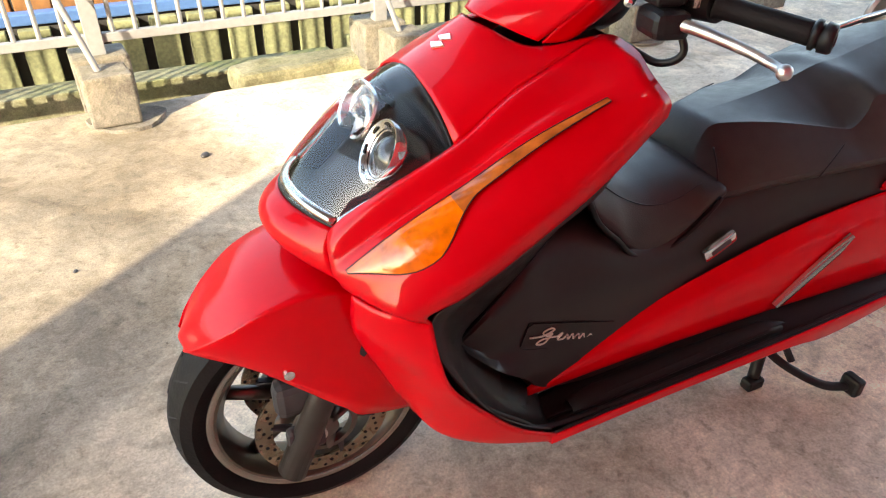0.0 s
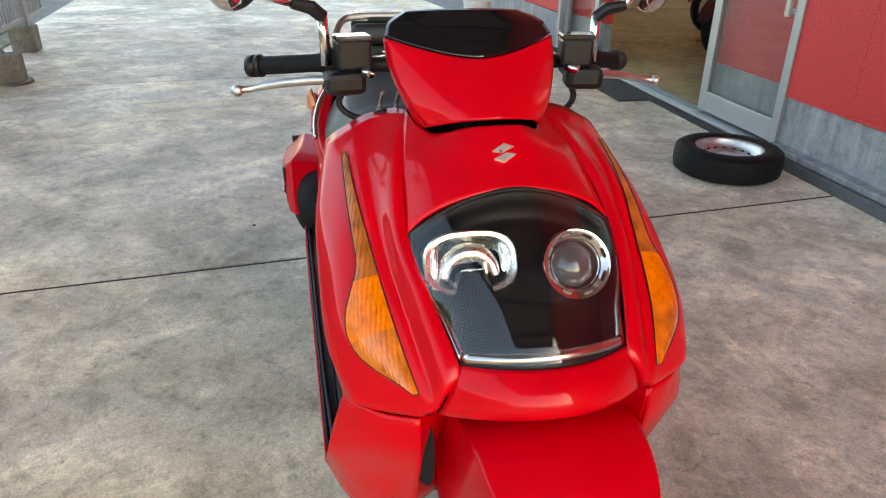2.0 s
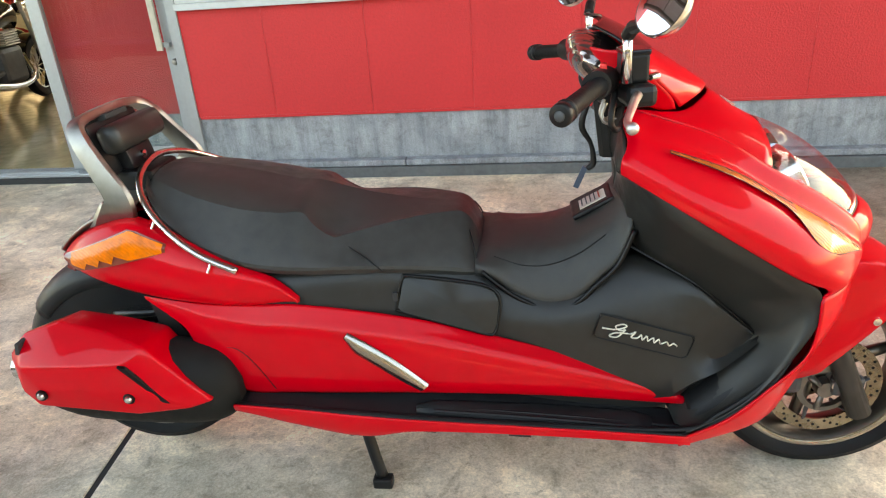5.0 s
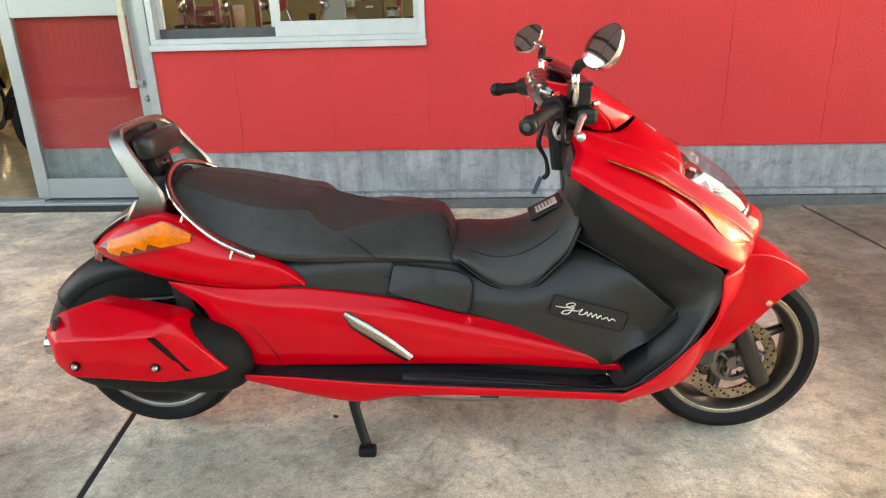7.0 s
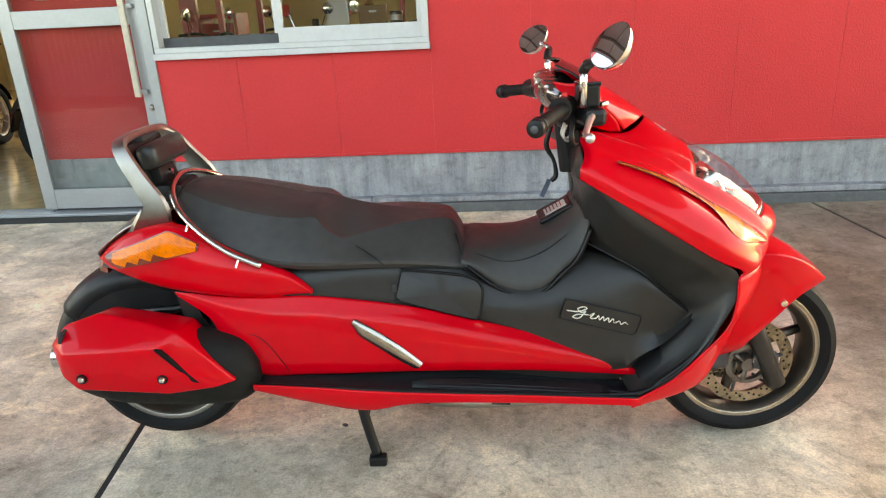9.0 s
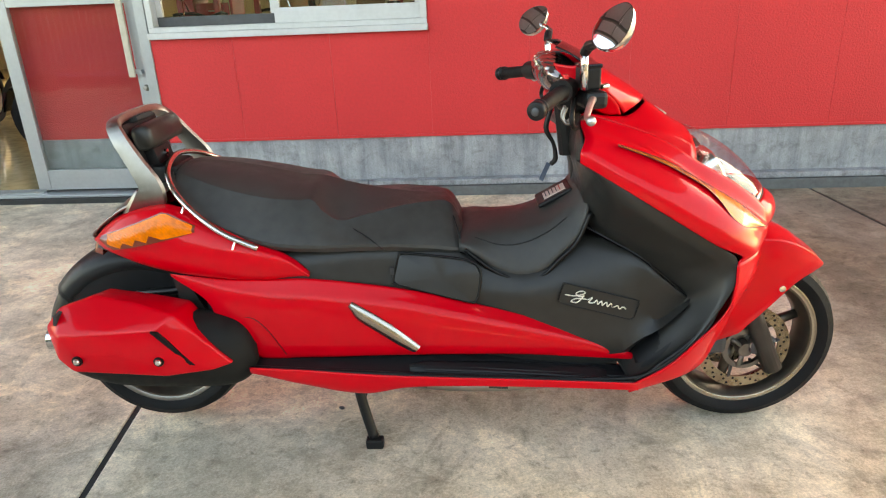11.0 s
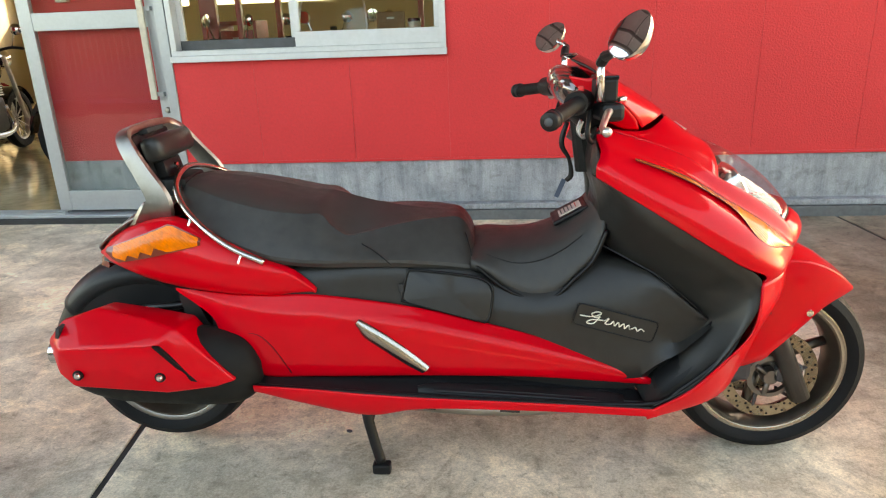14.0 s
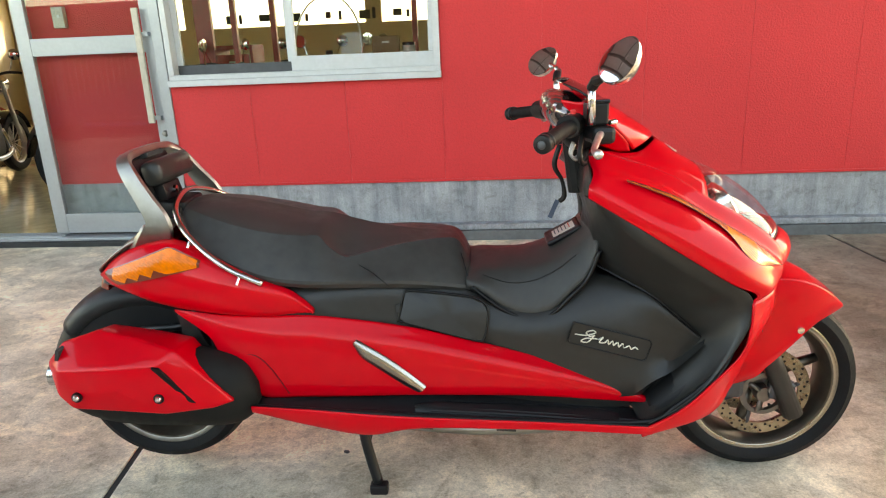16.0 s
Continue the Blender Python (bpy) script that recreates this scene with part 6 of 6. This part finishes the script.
# ---- beyond the fence: mossy kerb, gutter, neighbour's plank wall, blue rail and dark sheet roof ----
kerb = thing("mossy_kerb", "mossy broken concrete kerb in sunlight", "kerb", FENM @ pose(0.08, -2.60, -0.06, 0, 0, 2), kind="structure")
bm = box(0.72, 0.22, 0.12, (0, 0, 0.06), 0.03)
bmesh.ops.subdivide_edges(bm, edges=bm.edges[:], cuts=3, use_grid_fill=True)
for v in bm.verts:
    v.co += 0.022 * noise.noise_vector(v.co * 7)
part("kerb_stone", bm, MOSS, kerb)
far_kerb = thing("retaining_edge", "long mossy concrete edge behind the fence", "kerb", FENM, kind="structure")
part("edge_wall", wbox(-8, -0.35, -3.05, -2.80, -0.75, 0.02, 0.01), MOSS, far_kerb)
part("edge_wall", wbox(-0.30, 5, -3.25, -3.05, -0.75, -0.10, 0.01), MOSS, far_kerb)
plank_wall = thing("plank_wall", "pale mossy vertical plank wall behind the fence", "wall", FENM, kind="structure")
part("backing", wbox(-2, 5, -4.02, -3.98, -0.75, 0.02), DARKSLOT, plank_wall)
x, k = -1.98, 0
while x < 4.9:
    w = 0.17 + 0.03 * ((k * 7) % 5) / 5
    part("plank", wbox(x, x + w, -3.97, -3.93, -0.74, -0.06, 0.005), PLANK, plank_wall)
    part("cap_block", wbox(x, x + w, -3.98, -3.90, -0.05, 0.02, 0.006), PLANK, plank_wall)
    x += w + 0.065
    k += 1
rail2 = thing("blue_rail", "long blue painted horizontal rail", "rail", FENM, kind="structure")
part("beam", wbox(-9, 5, -4.06, -3.96, 0.035, 0.105, 0.01), SKYBLUE, rail2)
brick_row = thing("brick_row", "row of ochre bricks behind the blue rail", "bricks", FENM, kind="structure")
x = -2.0
while x < 4.9:
    part("brick", wbox(x, x + 0.21, -4.30, -4.14, 0.02, 0.20, 0.008), OCHRE, brick_row)
    x += 0.228
shed = thing("sheet_roof", "dark blue corrugated sheet roof beyond the fence", "roof", FENM, kind="structure")
rows = []
for i in range(281):
    xx = -9 + 0.05 * i
    rows.append([(xx, -4.4, 0.17 + 0.012 * math.cos(i * math.pi / 2)), (xx, -7.5, 0.62 + 0.012 * math.cos(i * math.pi / 2))])
part("roof_sheet", sheet(rows)[0], NAVY, shed)
part("shed_wall", wbox(-9, 5, -7.5, -4.5, -0.75, 0.1), DARKSLOT, shed)
# unseen dark block, added to hold back low sky light and haze in the glass
hedge = part("wall_south", wbox(-16, 10, -8.6, -8.0, -0.75, 2.30), HEDGE)
hedge.matrix_basis = FENM
tagged(hedge, "unseen dark hedge block, added to cut low sky light", "hedge", kind="structure")
post_red = thing("red_post", "short red painted post behind the fence", "post", FENM @ pose(1.72, -3.2, -0.75))
part("shaft", tube([(0, 0, 0), (0, 0, 1.25)], 0.05, 14), LABELRED, post_red)
far_house = thing("far_building", "pale building far across the road", "building", pose(-52, 2, -0.1), kind="structure")
part("facade", wbox(0, 8, -16, 16, 0, 4.2), SHOPWALL, far_house)
for k in range(8):
    part("window", wbox(7.95, 8.05, -14.5 + 3.8 * k, -12.6 + 3.8 * k, 1.2, 2.6), BLACK_GLOSS, far_house)


# ---- motorcycles and fittings inside the showroom ----
def motorcycle(m, paint, label):
    """A naked motorcycle: wheels, frame, engine, tank, seat, fork, bars."""
    b = thing("motorcycle", label, "motorcycle", m, "motorcycles in the showroom")
    for x, w in ((0.70, 0.10), (-0.70, 0.14)):
        t = part("tyre", lathe([(0.22, -w * 0.4), (0.25, -w * 0.5), (0.29, -w * 0.42), (0.31, 0), (0.29, w * 0.42), (0.25, w * 0.5), (0.22, w * 0.4)], 40, Matrix.Translation((x, 0, 0.31))), RUBBER, b, "", True)
        part("rim", lathe([(0.22, -0.03), (0.205, -0.02), (0.205, 0.02), (0.22, 0.03)], 36, Matrix.Translation((x, 0, 0.31)), True), ALU, t, "", True)
        for k in range(10):
            a = math.pi * k / 5
            part("spoke", tube([(x + 0.03 * math.cos(a), 0.012, 0.31 + 0.03 * math.sin(a)), (x + 0.21 * math.cos(a + 0.1), -0.008, 0.31 + 0.21 * math.sin(a + 0.1))], 0.006, 5), ALU, t)
        part("disc", lathe([(0.14, 0.06), (0.14, 0.064), (0.09, 0.064), (0.09, 0.06)], 32, Matrix.Translation((x, 0, 0.31)), True), STEEL, t)
    for s in (-1, 1):
        part("fork", tube([(0.70, s * 0.09, 0.31), (0.50, s * 0.09, 0.95)], 0.022, 10), ALU, b)
        part("bar", tube([(0.46, s * 0.05, 1.0), (0.44, s * 0.2, 1.03), (0.36, s * 0.36, 1.02)], 0.014, 8, 10), BLACK, b)
        part("shock", tube([(-0.62, s * 0.13, 0.36), (-0.42, s * 0.13, 0.70)], 0.028, 10), CHROME, b)
        part("swing_arm", tube([(-0.70, s * 0.11, 0.31), (-0.12, s * 0.11, 0.38)], 0.024, 8), GREYMETAL, b)
        mi = part("mirror", tube([(0.44, s * 0.22, 1.03), (0.42, s * 0.28, 1.18)], 0.006, 6), CHROME, b)
        part("mirror_head", lathe([(0, -0.01), (0.05, -0.006), (0.055, 0.0), (0.03, 0.02), (0, 0.025)], 20, Matrix.Translation((0.42, s * 0.30, 1.20)) @ Matrix.Rotation(radians(90), 4, "Z")), CHROME, mi, "", True)
    part("engine", box(0.42, 0.30, 0.34, (0.02, 0, 0.42), 0.05), GREYMETAL, b)
    for k in range(6):
        part("cooling_fin", box(0.26, 0.30, 0.012, (0.08, 0, 0.60 + 0.022 * k), 0.003), ALU, b)
    part("exhaust", tube([(0.2, -0.14, 0.5), (0.25, -0.16, 0.28), (-0.1, -0.18, 0.24), (-0.75, -0.19, 0.34)], [0.022, 0.022, 0.03, 0.045], 12, 24), CHROME, b, "", True)
    part("tank", loft([ring(x, [(0.0, zt), (w * 0.7, zt - 0.02), (w, zt - 0.10), (w * 0.85, zt - 0.2), (0.02, zt - 0.2)]) for x, w, zt in ((-0.16, 0.08, 0.86), (-0.08, 0.13, 0.92), (0.12, 0.16, 0.98), (0.30, 0.14, 0.97), (0.38, 0.06, 0.92))], 24, 18), paint, b, "", True)
    part("seat", loft([ring(x, [(0.0, zt), (w * 0.8, zt - 0.015), (w, zt - 0.05), (0.02, zt - 0.08)]) for x, w, zt in ((-0.72, 0.09, 0.86), (-0.5, 0.13, 0.84), (-0.25, 0.13, 0.81), (-0.10, 0.09, 0.85))], 20, 16), VINYL, b, "", True)
    part("headlamp", lathe([(0, -0.09), (0.06, -0.085), (0.09, -0.06), (0.095, 0.0), (0.07, 0.06), (0, 0.08)], 28, Matrix.Translation((0.60, 0, 0.92)) @ Matrix.Rotation(radians(90), 4, "Z")), CHROME, b, "", True)
    part("front_mudguard", sheet([[(0.70 + 0.335 * math.cos(a), y, 0.31 + 0.335 * math.sin(a)) for y in (-0.06, 0, 0.06)] for a in (radians(20 + 12 * k) for k in range(11))])[0], paint, b, "", True)
    part("rear_mudguard", sheet([[(-0.70 + 0.345 * math.cos(a), y, 0.31 + 0.345 * math.sin(a)) for y in (-0.08, 0, 0.08)] for a in (radians(50 + 12 * k) for k in range(11))])[0], paint, b, "", True)
    part("stand", tube([(0.0, 0.12, 0.28), (0.05, 0.28, 0.015)], 0.012, 8), BLACK, b)
    return b


for x, y, rz, pm, lb in ((-4.75, 4.6, 100, DARKPAINT, "black naked motorcycle parked on the showroom floor"), (-3.55, 4.9, 80, DARKPAINT, "black motorcycle with chrome exhaust inside the shop"), (-2.5, 4.4, 60, RED, "red motorcycle seen through the shop window"), (-1.5, 4.9, 100, DARKPAINT, "dark motorcycle standing behind the window"), (-0.4, 5.2, 120, RED, "red touring motorcycle deep in the showroom"), (-5.9, 5.4, 70, RED, "red motorcycle by the inner wall")):
    motorcycle(pose(x, y, 0.031, 0, 0, rz), pm, lb)
near_bike = motorcycle(pose(-2.60, 3.72, 0.031, 0, 0, 0), DARKPAINT, "black motorcycle parked just inside the doorway")
tourer = motorcycle(pose(-1.12, 4.75, 0.031, 0, 0, -95), DARKPAINT, "dark touring motorcycle with a tall clear windscreen")
edge_ = [(0.62 - 0.10 * (z - 1.0) / 0.55, y, z) for y, z in ((-0.28, 1.0), (-0.29, 1.15), (-0.25, 1.36), (-0.14, 1.51), (0.0, 1.54), (0.14, 1.51), (0.25, 1.36), (0.29, 1.15), (0.28, 1.0))]
screen = part("windscreen", sheet([[(x + 0.02, y * f, z) for x, y, z in edge_] for f in (1.0, 0.0)], 0, 0)[0], LENS, tourer, "tall clear windscreen", True)
part("screen_rim", tube(edge_, 0.008, 8, 40), PLASTICW, screen, "", True)
part("screen_stay", tube([(0.56, 0, 0.98), (0.585, 0, 1.12)], 0.03, 8), BLACK, screen)
marks = thing("window_marks", "plain dark bars stuck on the showroom's back glass", "window marks", WALLM @ pose(0, 8.74, 1.68))
for k in range(14):
    x = -5.4 + 0.62 * k
    part("mark", wbox(x, x + (0.16, 0.10, 0.20)[k % 3], 0.0, 0.006, -0.02 - 0.03 * (k % 2), 0.10), BLACK, marks)
    part("mark", wbox(x + 0.24, x + 0.30, 0.0, 0.006, -0.05, 0.08 + 0.03 * (k % 3)), BLACK, marks)
red_shelf = thing("red_cabinet", "low maroon cabinet inside the shop", "cabinet", WALLM @ pose(-2.47, 2.85, 0.03))
for z in (0.0, 0.56, 1.16):
    part("shelf_board", wbox(-0.2, 0.2, 0, 0.36, z, z + 0.04, 0.004), MAROON, red_shelf)
for x in (-0.2, 0.17):
    part("side_board", wbox(x, x + 0.03, 0, 0.36, 0.04, 1.16, 0.004), MAROON, red_shelf)
for z in (0.05, 0.61):
    door = part("cabinet_door", wbox(-0.165, 0.165, -0.018, 0.0, z, z + 0.50, 0.003), MAROON, red_shelf)
    part("handle", wbox(-0.04, 0.04, -0.035, -0.019, z + 0.42, z + 0.435, 0.003), ALU, door)

# posts, counter and boxes seen through the window
BROWNBOX = mat("brown_cardboard", (0.20, 0.10, 0.045), 0.7, 0, 0.12, 8)
for x, w in ((-2.535, 0.16), (-2.24, 0.05), (-1.858, 0.05), (-0.505, 0.05)):
    rp = thing("red_post_inside", "slim red painted steel post inside the shop", "post", pose(x, 5.0, 0.03), "red posts in the shop")
    part("shaft", box(w, 0.06, 3.02, (0, 0, 1.51), 0.004), MAROON, rp)
    part("base_plate", box(w + 0.06, 0.12, 0.012, (0, 0, 0.006), 0.002), MAROON, rp)
counter = thing("display_counter", "cream display counter behind the window", "counter", pose(-0.75, 3.6, 0.03))
part("top", box(1.05, 0.42, 0.035, (0, 0, 1.055), 0.006), SHOPWALL, counter)
part("front_panel", box(0.98, 0.02, 1.03, (0, -0.17, 0.52), 0.003), SHOPWALL, counter)
for x in (-0.48, 0.48):
    part("side_panel", box(0.02, 0.34, 1.03, (x, 0.01, 0.52), 0.003), SHOPWALL, counter)
carton = thing("cardboard_box", "brown cardboard box with a white handle slot", "box", pose(-0.60, 3.52, 1.1025, 0, 0, 4))
part("body", box(0.20, 0.18, 0.135, (0, 0, 0.0675), 0.003), BROWNBOX, carton)
part("flap", box(0.202, 0.09, 0.003, (0, -0.045, 0.1365), 0.001), BROWNBOX, carton)
part("handle_slot", box(0.055, 0.004, 0.014, (0, -0.091, 0.095), 0.002), PLASTICW, carton)
tin = thing("dark_tin", "small dark tin standing on the counter", "tin", pose(-0.43, 3.50, 1.1025))
part("can", lathe([(0, 0), (0.045, 0), (0.047, 0.004), (0.047, 0.085), (0.043, 0.09), (0, 0.09)], 24, Matrix.Rotation(radians(90), 4, "X")), DARKPAINT, tin, "", True)
part("label_band", lathe([(0.0476, 0.025), (0.0476, 0.065)], 24, Matrix.Rotation(radians(90), 4, "X")), LABEL, tin)

# small stones on the yard floor
for x, y, s in ((0.83, -1.70, 0.018), (1.31, -1.03, 0.008), (-0.35, 0.02, 0.008), (-1.35, -0.52, 0.007), (0.55, 1.05, 0.006), (-1.2, 0.25, 0.006), (1.62, 0.35, 0.007)):
    st = thing("loose_stone", "small dark stone lying on the concrete", "stone", pose(x, y, 0.0, 0, 0, 57 * x), "loose stones")
    sb = bmesh.new()
    bmesh.ops.create_icosphere(sb, subdivisions=2, radius=s)
    for v in sb.verts:
        v.co = Vector((v.co.x * 1.3, v.co.y * 0.8, max(0.0, v.co.z * 0.6 + s * 0.4))) + 0.15 * s * noise.noise_vector(v.co * 90)
    for v in sb.verts:
        v.co.z = max(0.0, v.co.z)
    part("stone", sb, GREYMETAL, st, "", True)
